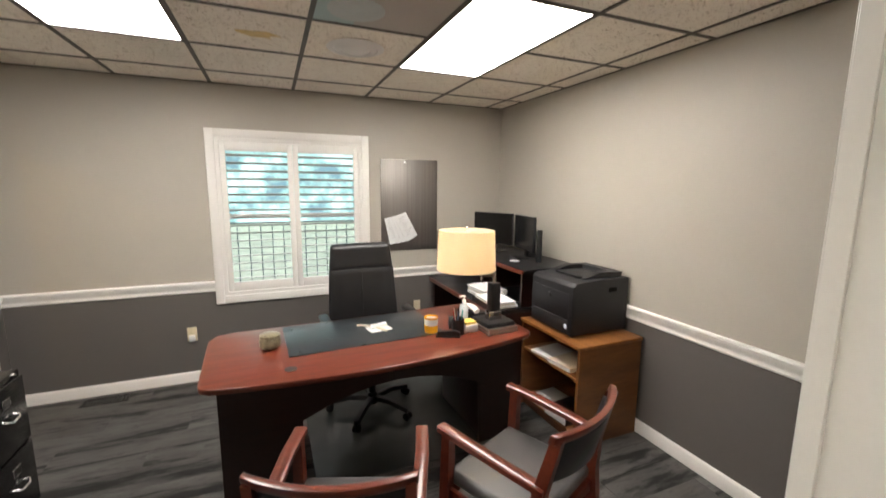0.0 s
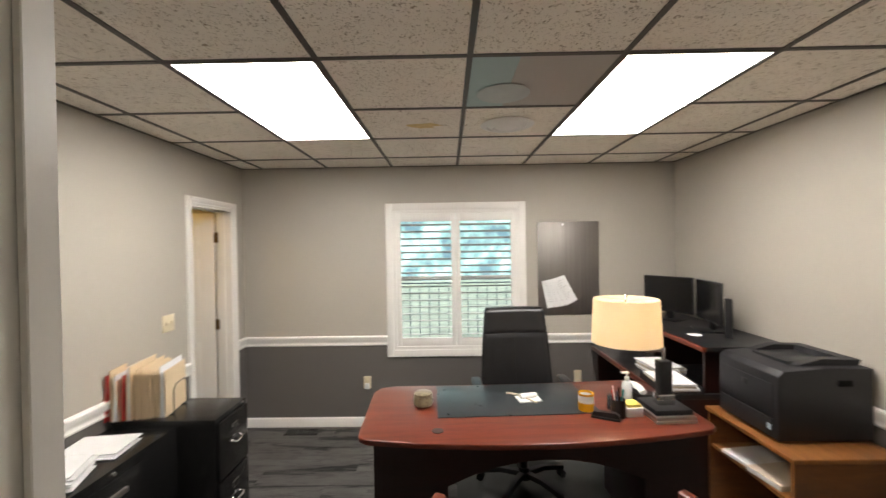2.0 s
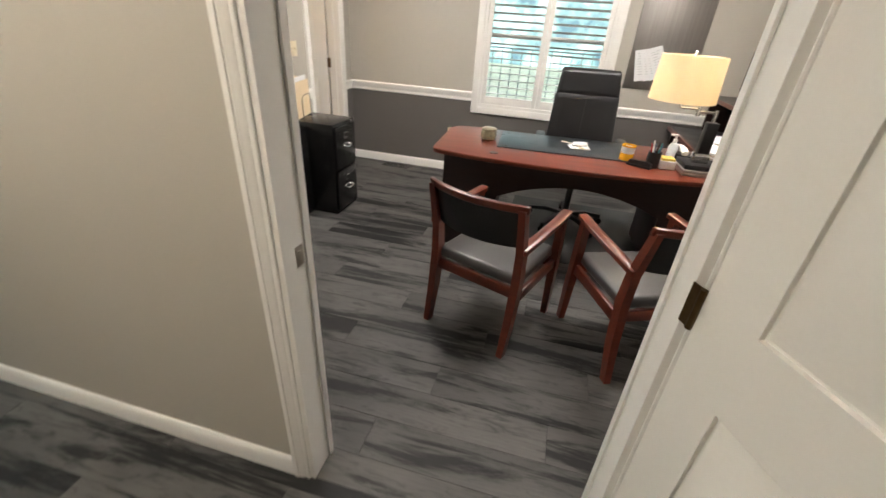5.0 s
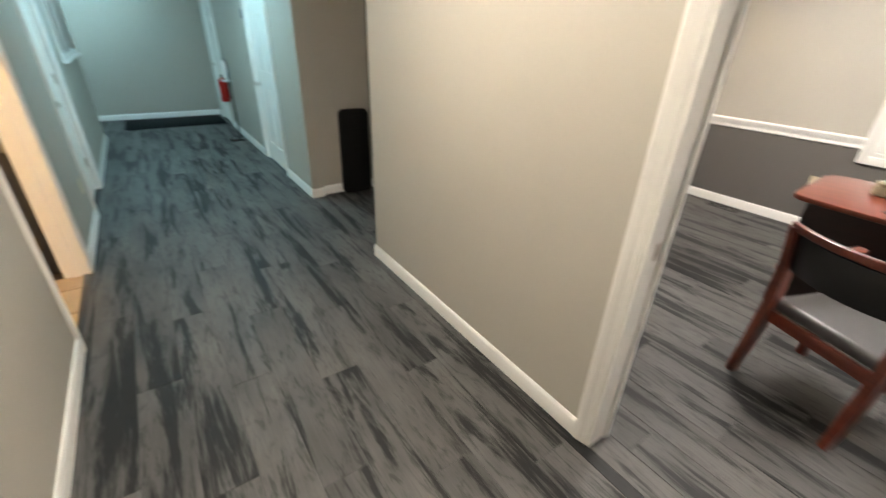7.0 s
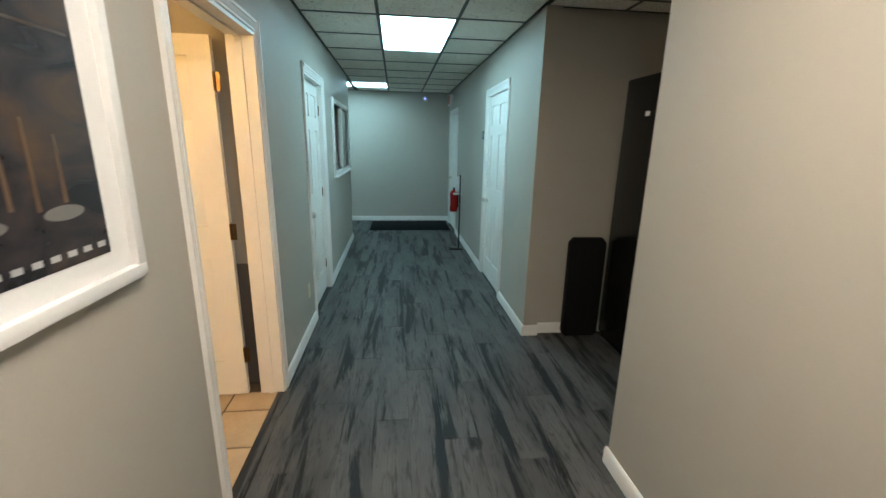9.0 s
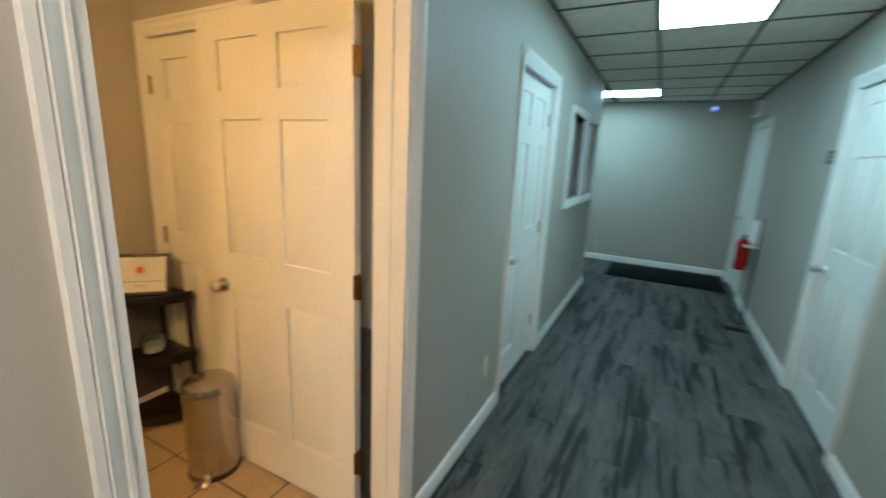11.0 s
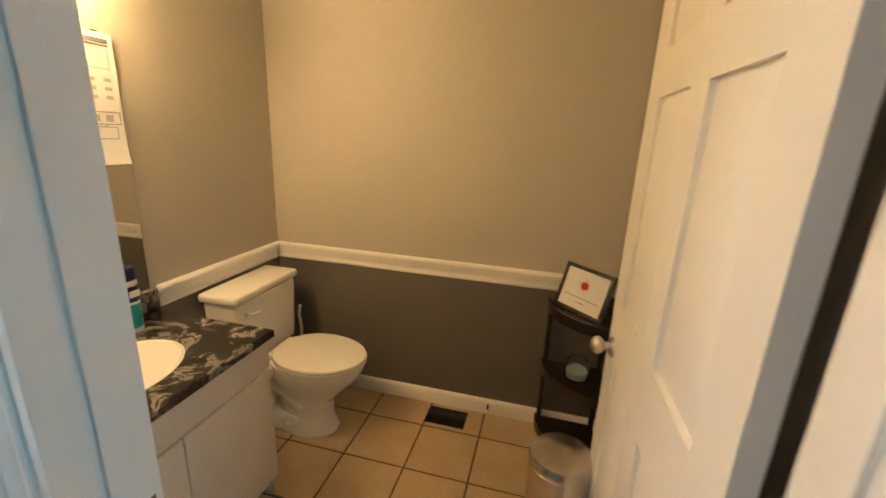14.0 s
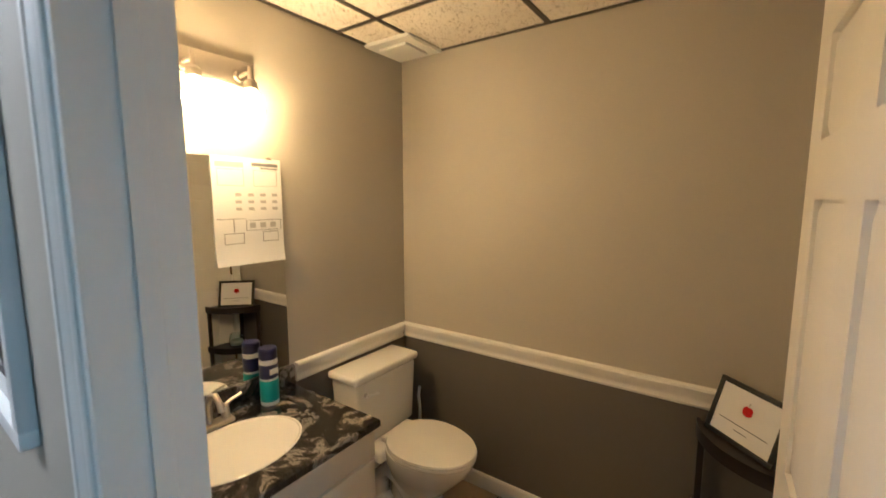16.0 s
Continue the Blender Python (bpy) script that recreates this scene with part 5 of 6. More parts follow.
pn = thing("padded_panel", "black padded panel with rounded corners standing in the alcove", "panel", pose(-2.78, .885, .0))
bm = bmesh.new()
prism(bm, [(-.148, .03), (-.12, 0), (.12, 0), (.148, .03), (.148, .785), (.115, .825), (-.115, .825), (-.148, .785)], -.03, .03, "x")
bmesh.ops.bevel(bm, geom=list(bm.edges), offset=.008, segments=2, profile=.5, affect="EDGES")
part("cushion", bm, M_RUBBER, pn)
part("back_board", boxes((-.046, -.031, -.13, .13, .02, .80), bev=.002), M_STEELBLK, pn)
tc_ = thing("tall_cabinet", "tall black cabinet standing in the dark alcove", "cabinet", pose(-2.45, 1.49, 0))
part("body", boxes((-.32, .30, -.44, .44, .04, 1.98), bev=.012), M_STEELBLK, tc_)
for y0, y1 in ((-.435, -.003), (.003, .435)):
    dr = part("door", boxes((.301, .318, y0, y1, .06, 1.96), bev=.004), M_STEELBLK, tc_)
    part("handle", boxes((.319, .335, (y0 if y0 > 0 else y1 - .03) + .005, (y0 if y0 > 0 else y1 - .03) + .02, .95, 1.15), bev=.003), M_STEELBLK, dr)
part("tag", boxes((-.05, .0, -.4415, -.4405, 1.72, 1.75)), M_PAPER, tc_, "small white tag")
part("plinth", boxes((-.30, .28, -.42, .42, 0, .04)), M_STEELBLK, tc_)

fe = thing("fire_extinguisher", "red fire extinguisher hanging on the hallway wall", "fire extinguisher", pose(-6.55, HY1 - .075, .42))
bm = bmesh.new()
lathe(bm, [(.055, 0), (.062, .01), (.062, .29), (.05, .33), (.02, .35)], 20)
part("cylinder", bm, M_EXTRED, fe, "red cylinder")
bm = bmesh.new()
cyl(bm, (0, 0, .345), (0, 0, .39), .018)
box(bm, -.02, .07, -.01, .01, .385, .40, bev=.003)
part("valve", bm, M_STEELBLK, fe)
bm = bmesh.new()
tube(bm, [(-.02, 0, .37), (-.06, -.01, .34), (-.075, -.01, .22), (-.07, -.01, .12)], .008)
part("hose", bm, M_RUBBER, fe)
part("label", boxes((-.04, .04, -.0635, -.0615, .09, .22)), M_PAPER, fe, "pale label")
part("bracket", boxes((-.03, .03, .062, .0745, .05, .30)), M_STEELBLK, fe)
ss = thing("sign_stand", "slim black floor stand with a white dispenser", "stand", pose(-5.66, .27, 0))
part("base", boxes((-.12, .08, -.10, .10, 0, .008), bev=.002), M_STEELBLK, ss)
part("pole", (lambda bm: (cyl(bm, (0, .04, .008), (0, .04, 1.08), .010), bm)[1])(bmesh.new()), M_STEELBLK, ss)
part("dispenser", boxes((-.09, -.02, -.02, .06, .84, 1.06), bev=.01), M_WHITEP, ss, "white dispenser")
part("drip_tray", boxes((-.11, .0, -.05, .07, .80, .82), bev=.004), M_WHITEP, ss)
ex = thing("exit_sign", "lit red and white exit sign over the far door", "exit sign", pose(-7.55, HY1 - .05, 2.27))
part("housing", boxes((-.15, .15, -.02, .0495, -.09, .09), bev=.004), M_WHITEP, ex)
part("face", boxes((-.13, .13, -.0225, -.0205, -.07, .07)), mat("red_exit_face", (.55, .12, .10), .4), ex, "red face")
md = solid("door_mat", (lambda bm: (box(bm, -7.85, -7.0, -1.08, .36, .001, .011, bev=.004), bm)[1])(bmesh.new()), M_MAT, "charcoal doormat at the far end of the hallway", "doormat")
sg = thing("room_sign", "small dark room sign beside the door", "sign", pose(-4.71, HY1, 1.62))
part("sign_plate", boxes((-.05, .05, -.008, -.0005, -.045, .045), bev=.001), M_BLACKTOP, sg)
part("sign_bar", boxes((-.03, .03, -.0095, -.0085, -.02, -.008), (-.03, .03, -.0095, -.0085, .008, .02)), M_LINE, sg)
sd = thing("smoke_detector", "white detector with a blue light on the far wall", "detector", pose(HX0, -.05, 2.33))
part("housing", (lambda bm: (cyl(bm, (.0005, 0, 0), (.03, 0, 0), .045, .038, 20), bm)[1])(bmesh.new()), M_WHITEP, sd)
part("indicator", (lambda bm: (ball(bm, (.031, 0, 0), .014), bm)[1])(bmesh.new()), G_LED, sd, "blue indicator light")

# ---- bathroom: vanity ----
VX0, VX1, VY0, VY1, VZ = -.90, BX1 - .001, -2.225, BY1 - .002, .765
va = thing("vanity_cabinet", "cream painted vanity cabinet with two doors", "vanity")
part("body", boxes((VX0 + .02, VX1, VY0, VY1, .09, VZ - .17)), M_VANITY, va)
part("side_panel", boxes((VX0 + .02, VX1, VY0 - .012, VY0 - .0005, 0, VZ - .032)), M_VANITY, va)
part("apron", boxes((VX0, VX0 + .0195, VY0 - .012, VY1, VZ - .16, VZ - .032), bev=.002), M_VANITY, va)
part("toe_kick", boxes((VX0 + .07, VX0 + .085, VY0, VY1, 0, .09)), M_VANITY, va)
ym = (VY0 + VY1) / 2
for y0, y1 in ((VY0 - .008, ym - .003), (ym + .003, VY1 - .004)):
    part("door", boxes((VX0 - .004, VX0 + .0195, y0, y1, .10, VZ - .166), bev=.003), M_VANITY, va, "plain slab door")


def counter():
    """Top with an oval hole: strips round the ellipse, then the edges."""
    bm = bmesh.new()
    x0, x1, y0, y1, z0, z1 = -.925, VX1, -2.245, VY1, VZ - .03, VZ
    cx, cy, rx, ry, n = -.655, -1.83, .165, .215, 48
    outer, inner = [], []
    for k in range(n):
        a = 2 * math.pi * k / n
        c, s = math.cos(a), math.sin(a)
        q = min(((x1 - cx) if c > 0 else (x0 - cx)) / c if abs(c) > 1e-6 else 9, ((y1 - cy) if s > 0 else (y0 - cy)) / s if abs(s) > 1e-6 else 9)
        outer.append((cx + q * c, cy + q * s))
        inner.append((cx + rx * c, cy + ry * s))
    for cxn, cyn in ((x0, y0), (x1, y0), (x0, y1), (x1, y1)):
        k = min(range(n), key=lambda i: (outer[i][0] - cxn) ** 2 + (outer[i][1] - cyn) ** 2)
        outer[k] = (cxn, cyn)
    loops = [[(*p, z0) for p in inner], [(*p, z0) for p in outer], [(*p, z1 - .006) for p in outer], [(p[0] + (.005 if p[0] < x0 + .001 else 0), p[1] + (.005 if p[1] < y0 + .001 else 0), z1) for p in outer], [(*p, z1) for p in inner], [(*p, z0) for p in inner]]
    rings(bm, loops, True, False)
    bmesh.ops.remove_doubles(bm, verts=bm.verts, dist=1e-5)
    return bm


ct = thing("countertop_slab", "black marbled laminate vanity top with backsplash", "countertop")
part("countertop", counter(), M_MARBLE, ct)
part("backsplash", boxes((VX1 - .02, VX1, -2.235, VY1, VZ + .0005, VZ + .10), bev=.003), M_MARBLE, ct)
bm = bmesh.new()
n = 40
loops = []
for q, z in ((1.035, .0006), (1.035, .003), (1.01, .0045), (.985, .001), (.93, -.05), (.78, -.10), (.45, -.13), (.08, -.138)):
    loops.append([(-.655 + .165 * q * math.cos(2 * math.pi * k / n), -1.83 + .215 * q * math.sin(2 * math.pi * k / n), VZ + z) for k in range(n)])
rings(bm, loops, True, True)
sk = thing("sink", "oval white porcelain drop-in sink", "sink")
part("basin", bm, M_PORC, sk)
part("drain", (lambda bm: (lathe(bm, [(.02, -.135), (.022, -.133), (.012, -.1325)], c=(-.655, -1.83, VZ)), bm)[1])(bmesh.new()), M_NICKEL, sk)
fa = thing("faucet", "brushed nickel two-handle faucet on the vanity", "faucet", pose(-.455, -1.83, VZ))
part("base_plate", boxes((-.028, .028, -.085, .085, .0005, .022), bev=.008), M_NICKEL, fa)
bm = bmesh.new()
tube(bm, [(0, 0, .02), (0, 0, .10), (-.02, 0, .135), (-.055, 0, .145), (-.085, 0, .125), (-.095, 0, .095)], .011, 12)
part("spout", bm, M_NICKEL, fa)
for s in (-1, 1):
    bm = bmesh.new()
    cyl(bm, (0, s * .06, .02), (0, s * .06, .07), .017, .012)
    tube(bm, [(0, s * .06, .07), (.0, s * .085, .082), (0, s * .125, .092)], .006)
    part("handle", bm, M_NICKEL, fa, "brushed nickel lever handle")
sc = thing("spray_can", "air freshener spray can with navy cap and teal label", "spray can", pose(-.455, -2.075, VZ + .0005) @ Matrix.Scale(1.17, 4))
for nm, z0, z1, r, mt in (("can", 0, .165, .031, M_WHITEP), ("label", .012, .094, .0316, M_TEAL), ("upper_label", .0965, .152, .0316, M_NAVY), ("cap", .166, .205, .031, M_NAVY)):
    bm = bmesh.new()
    lathe(bm, [(r * .96, z0), (r, z0 + .004), (r, z1 - .004), (r * .9, z1)], 24)
    part(nm, bm, mt, sc)
part("label_text", boxes((-.0335, -.032, -.016, .016, .115, .135)), M_WHITEP, sc)

mi = thing("wall_mirror", "frameless wall mirror over the vanity", "mirror")
part("mirror_glass", boxes((BX1 - .006, BX1 - .0005, -2.215, -1.46, .868, 1.775)), M_MIRROR, mi)
for y in (-2.16, -1.52):
    part("clip", boxes((BX1 - .009, BX1 - .0005, y - .012, y + .012, 1.7755, 1.782)), M_CHROME, mi)
po = thing("instruction_poster", "white paper flow-chart poster taped on the mirror", "poster", pose(BX1 - .0065, -2.068, 1.565, 0, 0, 0))
bm = bmesh.new()
prism(bm, [(-.0035, .212), (-.0035, -.13), (-.006, -.18), (-.012, -.212), (-.0112, -.212), (-.0052, -.18), (-.0027, -.13), (-.0027, .212)], -.145, .145, "y")
part("sheet", bm, M_PAPER, po)


def box_line(y0, y1, z0, z1, mt=M_INK, w=.0022):
    x = (-.0042, -.0036)
    part("printed_box", boxes((*x, y0, y1, z0, z0 + w), (*x, y0, y1, z1 - w, z1), (*x, y0, y0 + w, z0 + w, z1 - w), (*x, y1 - w, y1, z0 + w, z1 - w)), mt, po)


# the poster reads from +y (its left) to -y
box_line(.02, .125, .10, .165, M_LINE)
box_line(-.125, -.02, .10, .165, M_LINE)
box_line(-.135, .02, -.078, -.036)
box_line(.03, .11, -.128, -.085)
box_line(-.12, -.05, -.126, -.085)
for y0, y1, z0, z1, mt in ((.02, .13, .172, .192, M_LINE), (-.13, -.015, .180, .194, M_INK), (-.13, -.05, .170, .176, M_INK), (.022, .135, -.030, -.028, M_INK), (.068, .071, -.084, -.031, M_INK), (-.085, -.082, -.084, -.079, M_INK)):
    part("printed_bar", boxes((-.0042, -.0036, y0, y1, z0, z1)), mt, po)
for k in range(12):
    y, z = -.11 + .02 * (k % 4) * 2.6, .01 + .028 * (k // 4)
    part("printed_figure", boxes((-.0041, -.0036, y - .012, y + .012, z - .006, z + .006)), M_LINE, po)
for k in range(3):
    part("printed_figure", boxes((-.0041, -.0036, -.11 + .045 * k, -.085 + .045 * k, -.068, -.046)), M_LINE, po)

vl = thing("vanity_light", "brushed nickel three-bulb vanity light, lit", "wall light", pose(BX1, -1.845, 2.09))
part("back_plate", boxes((-.024, -.0005, -.262, .262, -.048, .048), bev=.004), M_NICKEL, vl)
for y in (-.20, 0, .20):
    bm = bmesh.new()
    cyl(bm, (-.024, y, -.012), (-.034, y, -.012), .022, .018, 16)
    tube(bm, [(-.03, y, -.012), (-.07, y, -.008), (-.10, y, -.012)], .007)
    cyl(bm, (-.10, y, -.045), (-.10, y, .012), .010, .008, 12)
    lathe(bm, [(.014, -.035), (.024, -.045), (.026, -.070), (.022, -.074)], 20, (-.10, y, 0))
    arm = part("lamp_arm", bm, M_NICKEL, vl)
    bm = bmesh.new()
    lathe(bm, [(.022, -.075), (.028, -.085), (.033, -.105), (.040, -.135), (.043, -.146), (.030, -.150), (.004, -.151)], 24, (-.10, y, 0))
    part("bulb", bm, G_BULB, arm, "glowing frosted bell glass")

# ---- bathroom: toilet ----
to = thing("toilet", "white two-piece porcelain toilet with lid down", "toilet", pose(BX1, -2.655, 0, 0, 0, 180))


def egg(c, front, back, half, z, n=36):
    out = []
    for k in range(n):
        a = 2 * math.pi * k / n
        x = math.cos(a) * (front if math.cos(a) > 0 else back)
        out.append((c + x, half * math.sin(a), z))
    return out


bm = bmesh.new()
box(bm, .02, .205, -.225, .225, .39, .725, bev=.02, seg=3)
for v in bm.verts:
    k = 1 - .12 * (.725 - v.co.z) / .33
    v.co.y *= k
part("tank", bm, M_PORC, to, "porcelain water tank")
bm = bmesh.new()
box(bm, .012, .215, -.238, .238, .726, .768, bev=.014, seg=3)
part("tank_lid", bm, M_PORC, to)
bm = bmesh.new()
rings(bm, [egg(.40, .16, .17, .105, 0), egg(.40, .165, .175, .11, .02), egg(.40, .135, .17, .092, .09), egg(.40, .14, .17, .09, .18), egg(.425, .20, .19, .135, .27), egg(.44, .245, .21, .172, .34), egg(.445, .262, .215, .182, .385), egg(.445, .262, .215, .182, .40), egg(.445, .20, .16, .13, .40)])
part("bowl", bm, M_PORC, to)
part("deck", (lambda bm: (box(bm, .10, .30, -.17, .17, .33, .395, bev=.02, seg=3), bm)[1])(bmesh.new()), M_PORC, to)
part("seat", (lambda bm: (rings(bm, [egg(.45, .262, .20, .182, .402), egg(.45, .266, .205, .186, .408), egg(.45, .262, .20, .183, .418)]), bm)[1])(bmesh.new()), M_PORC, to)
part("lid", (lambda bm: (rings(bm, [egg(.45, .262, .205, .182, .4205), egg(.45, .268, .21, .188, .427), egg(.45, .262, .205, .184, .437), egg(.45, .20, .16, .14, .442)]), bm)[1])(bmesh.new()), M_PORC, to, "closed white lid")
for y in (-.075, .075):
    bm = bmesh.new()
    box(bm, .235, .275, y - .022, y + .022, .40, .43, bev=.006)
    part("lid_hinge", bm, M_PORC, to)
bm = bmesh.new()
cyl(bm, (.205, -.165, .665), (.222, -.165, .665), .012)
tube(bm, [(.222, -.165, .665), (.228, -.14, .662), (.228, -.10, .655)], .007)
part("flush_lever", bm, M_WHITEP, to, "white flush lever")
bm = bmesh.new()
tube(bm, [(.012, -.20, .15), (.07, -.20, .16), (.085, -.205, .26), (.10, -.15, .36), (.11, -.13, .40)], .007)
part("supply_hose", bm, M_RUBBER, to, "dark supply hose")
bm = bmesh.new()
box(bm, .13, .40, -.098, .098, .0, .11, bev=.02, seg=3)
part("rear_base", bm, M_PORC, to)
for y in (-.056, .056):
    bm = bmesh.new()
    tube(bm, [(.40, y, .15), (.33, y * 1.1, .23), (.26, y * 1.1, .25), (.20, y * 1.05, .19), (.19, y, .09)], .045, 14)
    part("trapway", bm, M_PORC, to)
    bm = bmesh.new()
    ball(bm, (.33, y * 1.8, .055), .016, 1, .7, 1, 12)
    part("bolt_cap", bm, M_PORC, to, "white bolt cap")
br = thing("toilet_brush", "white toilet brush standing behind the toilet", "toilet brush", pose(-.56, -2.955, 0))
part("holder", (lambda bm: (lathe(bm, [(.05, 0), (.052, .005), (.045, .12), (.035, .13)]), bm)[1])(bmesh.new()), M_WHITEP, br)
bm = bmesh.new()
tube(bm, [(0, 0, .13), (0, 0, .40), (0.01, 0, .46), (0, 0, .52)], .009)
part("handle", bm, M_WHITEP, br)

# ---- bathroom: corner shelf, bin, fan ----
sh = thing("corner_shelf", "espresso wood corner shelf with curved fronts", "shelf", pose(BX0 + .03, BY0 + .03, 0))


def quarter(r, z0, z1):
    bm = bmesh.new()
    prism(bm, [(0, 0)] + [(r * math.cos(k * math.pi / 24), r * math.sin(k * math.pi / 24)) for k in range(13)], z0, z1)
    return bm


for z in (.05, .385, .72):
    part("shelf", quarter(.29, z, z + .018), M_DARKWOOD, sh)
    bm = bmesh.new()
    rings(bm, [[((.285 + d) * math.cos(k * math.pi / 24), (.285 + d) * math.sin(k * math.pi / 24), z + h) for d, h in ((0, -.02), (.012, -.02), (.012, .03), (0, .03))] for k in range(13)])
    part("shelf_lip", bm, M_DARKWOOD, sh)
for x, y in ((.012, .012), (.275, .014), (.014, .275)):
    part("post", boxes((x - .012, x + .012, y - .012, y + .012, 0, .73), bev=.002), M_DARKWOOD, sh)
pi = thing("framed_sign", "black-framed card with a red apple on the shelf", "framed picture", pose(BX0 + .20, BY0 + .165, .7385, -18, 0, -45 + 180))
for r in ((-.135, .135, -.009, .009, 0, .018), (-.135, .135, -.009, .009, .198, .216), (-.135, -.117, -.009, .009, .018, .198), (.117, .135, -.009, .009, .018, .198)):
    part("picture_frame", boxes(r, bev=.002), M_PLASBLK, pi)
part("card", boxes((-.117, .117, -.004, .004, .018, .198)), M_PAPER, pi, "white card")
bm = bmesh.new()
prism(bm, [(.020 * math.cos(k * .5236) * (1.05 if k % 6 else .95), .132 + .019 * math.sin(k * .5236) * (.85 if k == 3 else 1)) for k in range(12)], -.0050, -.0042, "y")
part("apple", bm, M_EXTRED, pi, "red apple mark")
part("stem", boxes((-.001, .0015, -.005, -.0042, .152, .162)), M_INK, pi)
part("printed_bar", boxes((-.095, .095, -.005, -.0042, .070, .073)), M_INK, pi)
part("printed_bar", boxes((-.025, .025, -.005, -.0042, .048, .051)), M_INK, pi)
ja = thing("glass_jar", "clear glass jar half full of white cotton", "jar", pose(BX0 + .16, BY0 + .155, .4035))
bm = bmesh.new()
lathe(bm, [(.045, 0), (.055, .006), (.058, .06), (.05, .09), (.043, .10), (.040, .10), (.047, .088), (.054, .06), (.051, .01), (.01, .008)])
part("jar", bm, M_JARGLASS, ja)
bm = bmesh.new()
lathe(bm, [(.045, .010), (.049, .02), (.050, .045), (.03, .052), (.005, .05)])
part("cotton", bm, M_PAPER, ja)
tb = thing("pedal_bin", "brushed steel pedal bin beside the door", "trash can", pose(-2.04, -2.30, 0))
bm = bmesh.new()
lathe(bm, [(.098, .022), (.100, .024), (.100, .385), (.098, .387)], 36)
part("drum", bm, M_STEELCAN, tb)
part("base_ring", (lambda bm: (lathe(bm, [(.102, 0), (.104, .004), (.103, .020), (.098, .0215)], 36), bm)[1])(bmesh.new()), M_PLASBLK, tb, "black plastic base")
bm = bmesh.new()
lathe(bm, [(.102, .389), (.102, .402), (.094, .418), (.06, .428), (.005, .432)], 36)
part("lid", bm, M_STEELCAN, tb, "domed steel lid")
bm = bmesh.new()
box(bm, .095, .15, -.028, .028, .012, .022, bev=.004)
part("pedal", bm, M_STEELCAN, tb)
tb.matrix_basis = pose(-2.02, -2.28, 0, 0, 0, 35) @ Matrix.Scale(1.1, 4)
ds = thing("door_stop", "small brass door stop on the baseboard", "door stop", pose(-1.68, BY0 + .014, .055))
bm = bmesh.new()
cyl(bm, (0, 0, 0), (0, .05, 0), .008, .006, 10)
part("spring", bm, M_BRASS, ds)
part("tip", (lambda bm: (cyl(bm, (0, .05, 0), (0, .062, 0), .009, n=10), bm)[1])(bmesh.new()), M_WHITEP, ds)
fn = thing("exhaust_fan", "white square exhaust fan in the bathroom ceiling", "exhaust fan", pose(-.535, -2.87, BH))
part("housing", (lambda bm: (prism(bm, [(-.145, -.145), (.145, -.145), (.145, .145), (-.145, .145)], -.018, .0), bmesh.ops.bevel(bm, geom=list(bm.edges), offset=.006, segments=2, affect="EDGES"), bm)[2])(bmesh.new()), M_WHITEP, fn)
part("grille", (lambda bm: (box(bm, -.09, .09, -.09, .09, -.034, -.0185, bev=.005), bm)[1])(bmesh.new()), M_WHITEP, fn)


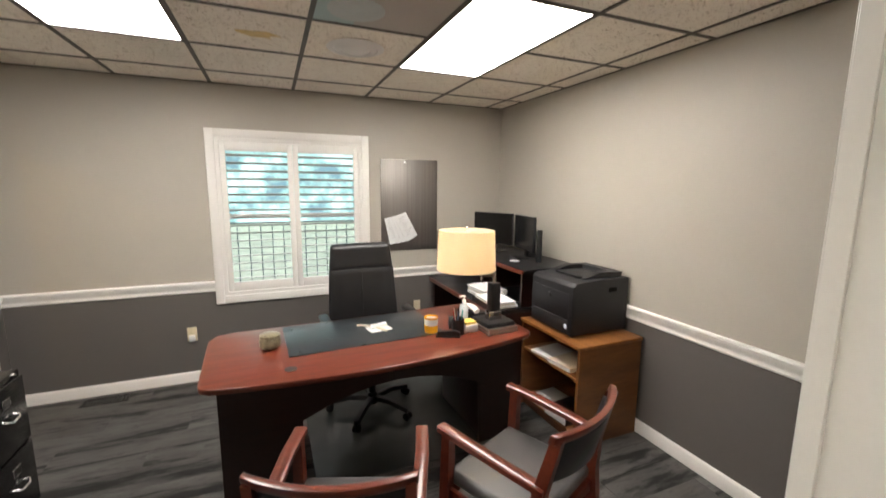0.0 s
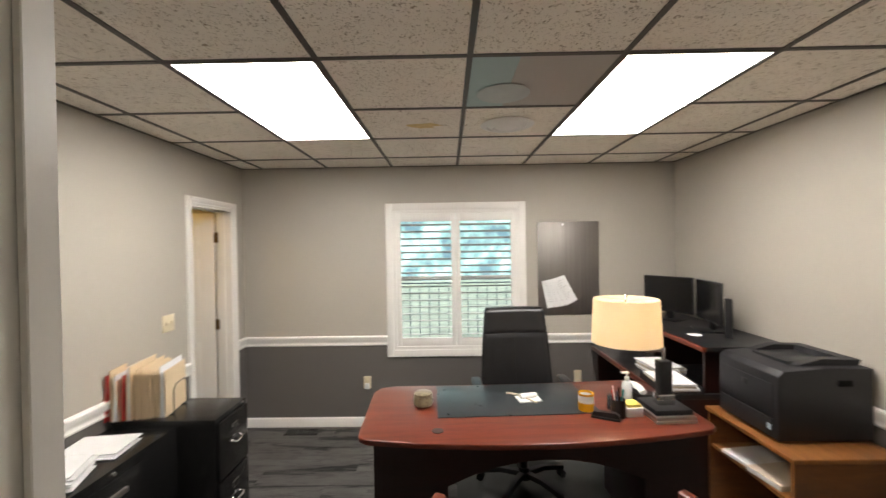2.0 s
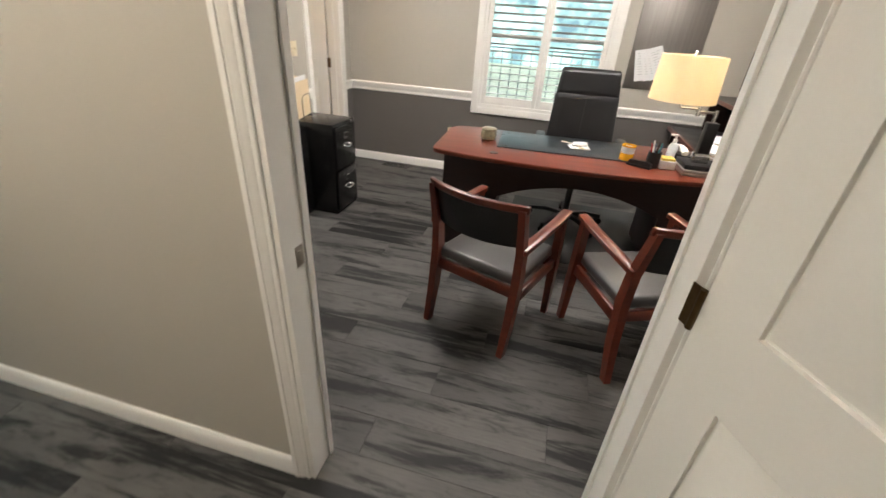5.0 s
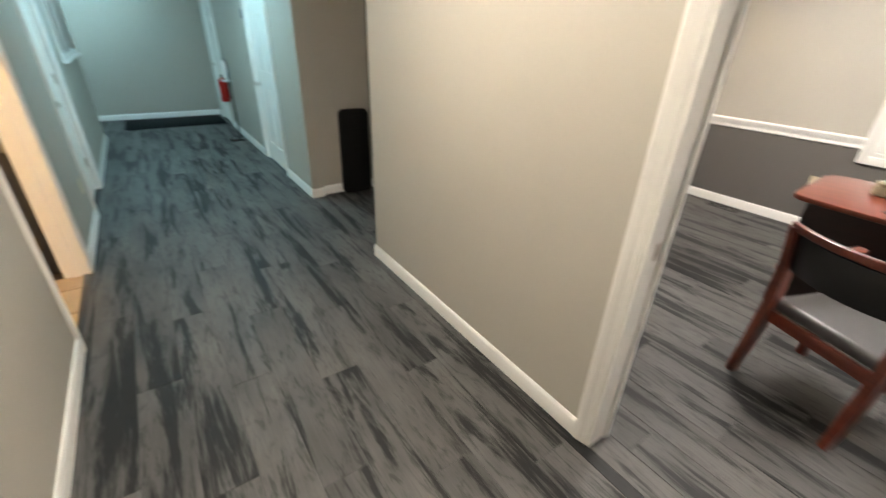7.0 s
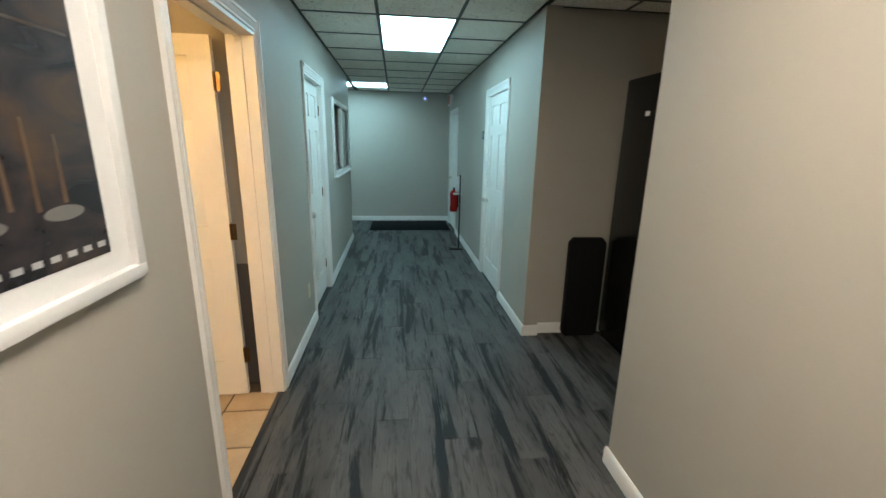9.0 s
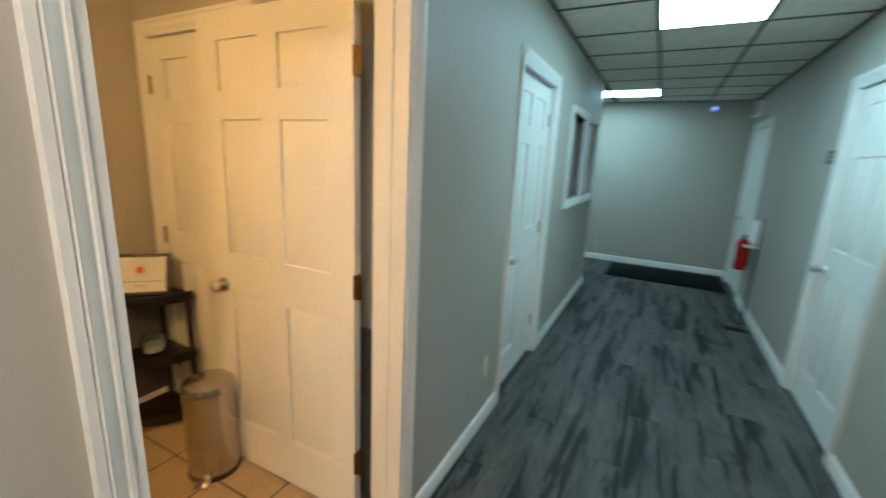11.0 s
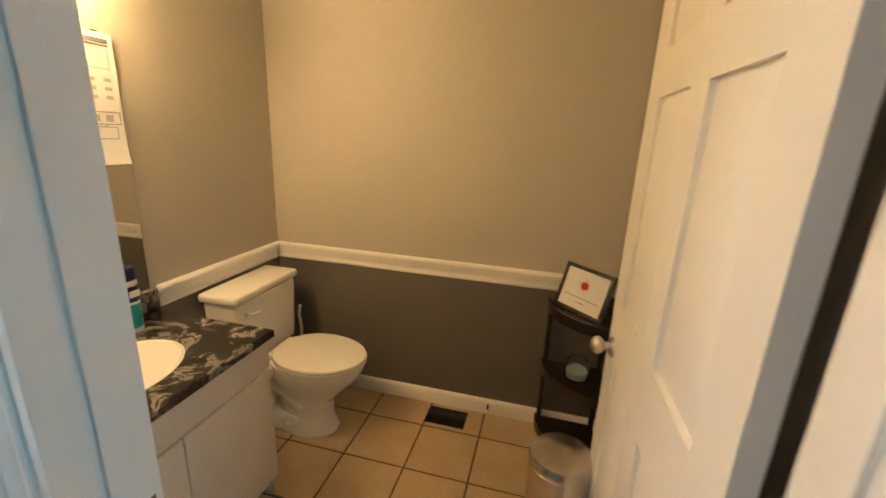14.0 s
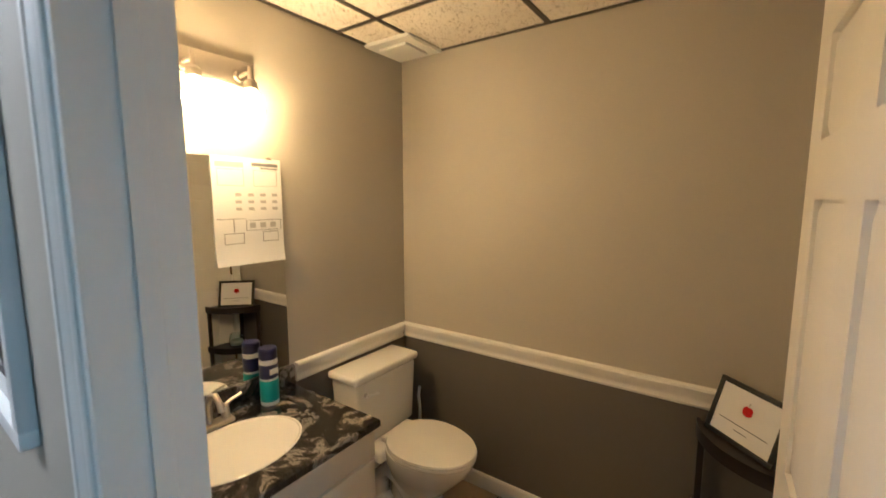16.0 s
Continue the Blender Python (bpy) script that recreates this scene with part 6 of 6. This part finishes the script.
# ---- floors, piece by piece ----
def planks():
    L, W, rng = 1.22, 0.182, random.Random(4)
    base = solid("floor_1", boxes((HX0, HX1, -3.2, HY0 - .001, -.06, -.004), (HX0, HX1, HY0 - .001, OY1 + .1, -.06, -.004)), M_GAP, "grey wood-look vinyl plank floor", "floor", kind="structure")
    made = {}

    def plank(x0, x1, y0, y1):
        key = (round(x1 - x0, 3), round(y1 - y0, 3))
        if key not in made:
            a, b = key[0] / 2 - .0007, key[1] / 2 - .0007
            bm = bmesh.new()
            rings(bm, [[(-a, -b, -.003), (a, -b, -.003), (a, b, -.003), (-a, b, -.003)], [(-a, -b, -.001), (a, -b, -.001), (a, b, -.001), (-a, b, -.001)], [(-a + .0012, -b + .0012, 0), (a - .0012, -b + .0012, 0), (a - .0012, b - .0012, 0), (-a + .0012, b - .0012, 0)]])
            made[key] = finish("plank", bm, M_PLANK, 20)
        ob = new("plank", made[key])
        ob.parent = base
        ob.matrix_basis = pose((x0 + x1) / 2, (y0 + y1) / 2, 0)
    zones = [(HX0, HX1, HY0, HY1), (OX0, OX1, HY1, OY1), (-2.84, OX0, HY1 + .12, 2.3), (-2.80, OX0, HY1, HY1 + .12), (HX0, -6.40, -3.2, HY0)]
    for x0, x1, y0, y1 in zones:
        k = math.floor(y0 / W)
        while k * W < y1:
            ya, yb = max(y0, k * W), min(y1, (k + 1) * W)
            s = -10.0 - ((k * 0.4271) % 1) * L
            while s < x1:
                xa, xb = max(x0, s), min(x1, s + L)
                if xb - xa > .02 and yb - ya > .01:
                    plank(xa, xb, ya, yb)
                s += L
            k += 1


def bath_tiles():
    base = solid("floor_2", boxes((BX0, BX1, BY0, BY1, -.05, -.0025), (DB0, DB1, BY1, HY0 - .03, -.05, -.0025)), M_GROUT, "tan square ceramic tile floor with dark grout", "floor", kind="structure")
    made = {}
    for i in range(-8, 8):
        for j in range(-8, 8):
            x0, y0 = -1.055 + .305 * i, -2.82 + .305 * j
            x1, y1 = x0 + .305, y0 + .305
            xa, xb, ya, yb = max(x0, BX0), min(x1, BX1), max(y0, BY0), min(y1, HY0 - .03)
            if yb > BY1 + .01:
                xa, xb = max(xa, DB0), min(xb, DB1)
            if xb - xa < .03 or yb - ya < .03:
                continue
            key = (round(xb - xa, 3), round(yb - ya, 3))
            if key not in made:
                a, b = key[0] / 2 - .0048, key[1] / 2 - .0048
                bm = bmesh.new()
                rings(bm, [[(-a, -b, -.008), (a, -b, -.008), (a, b, -.008), (-a, b, -.008)], [(-a, -b, -.0015), (a, -b, -.0015), (a, b, -.0015), (-a, b, -.0015)], [(-a + .003, -b + .003, .001), (a - .003, -b + .003, .001), (a - .003, b - .003, .001), (-a + .003, b - .003, .001)]])
                made[key] = finish("floor_tile", bm, M_TILE, 20)
            ob = new("floor_tile", made[key])
            ob.parent = base
            ob.matrix_basis = pose((xa + xb) / 2, (ya + yb) / 2, 0)


planks()
bath_tiles()
solid("threshold", boxes((DB0 + .02, DB1 - .02, HY0 - .035, HY0 - .004, -.002, .006), bev=.002), M_BLACKTOP, "dark threshold strip between plank and tile floors", "threshold", kind="structure")
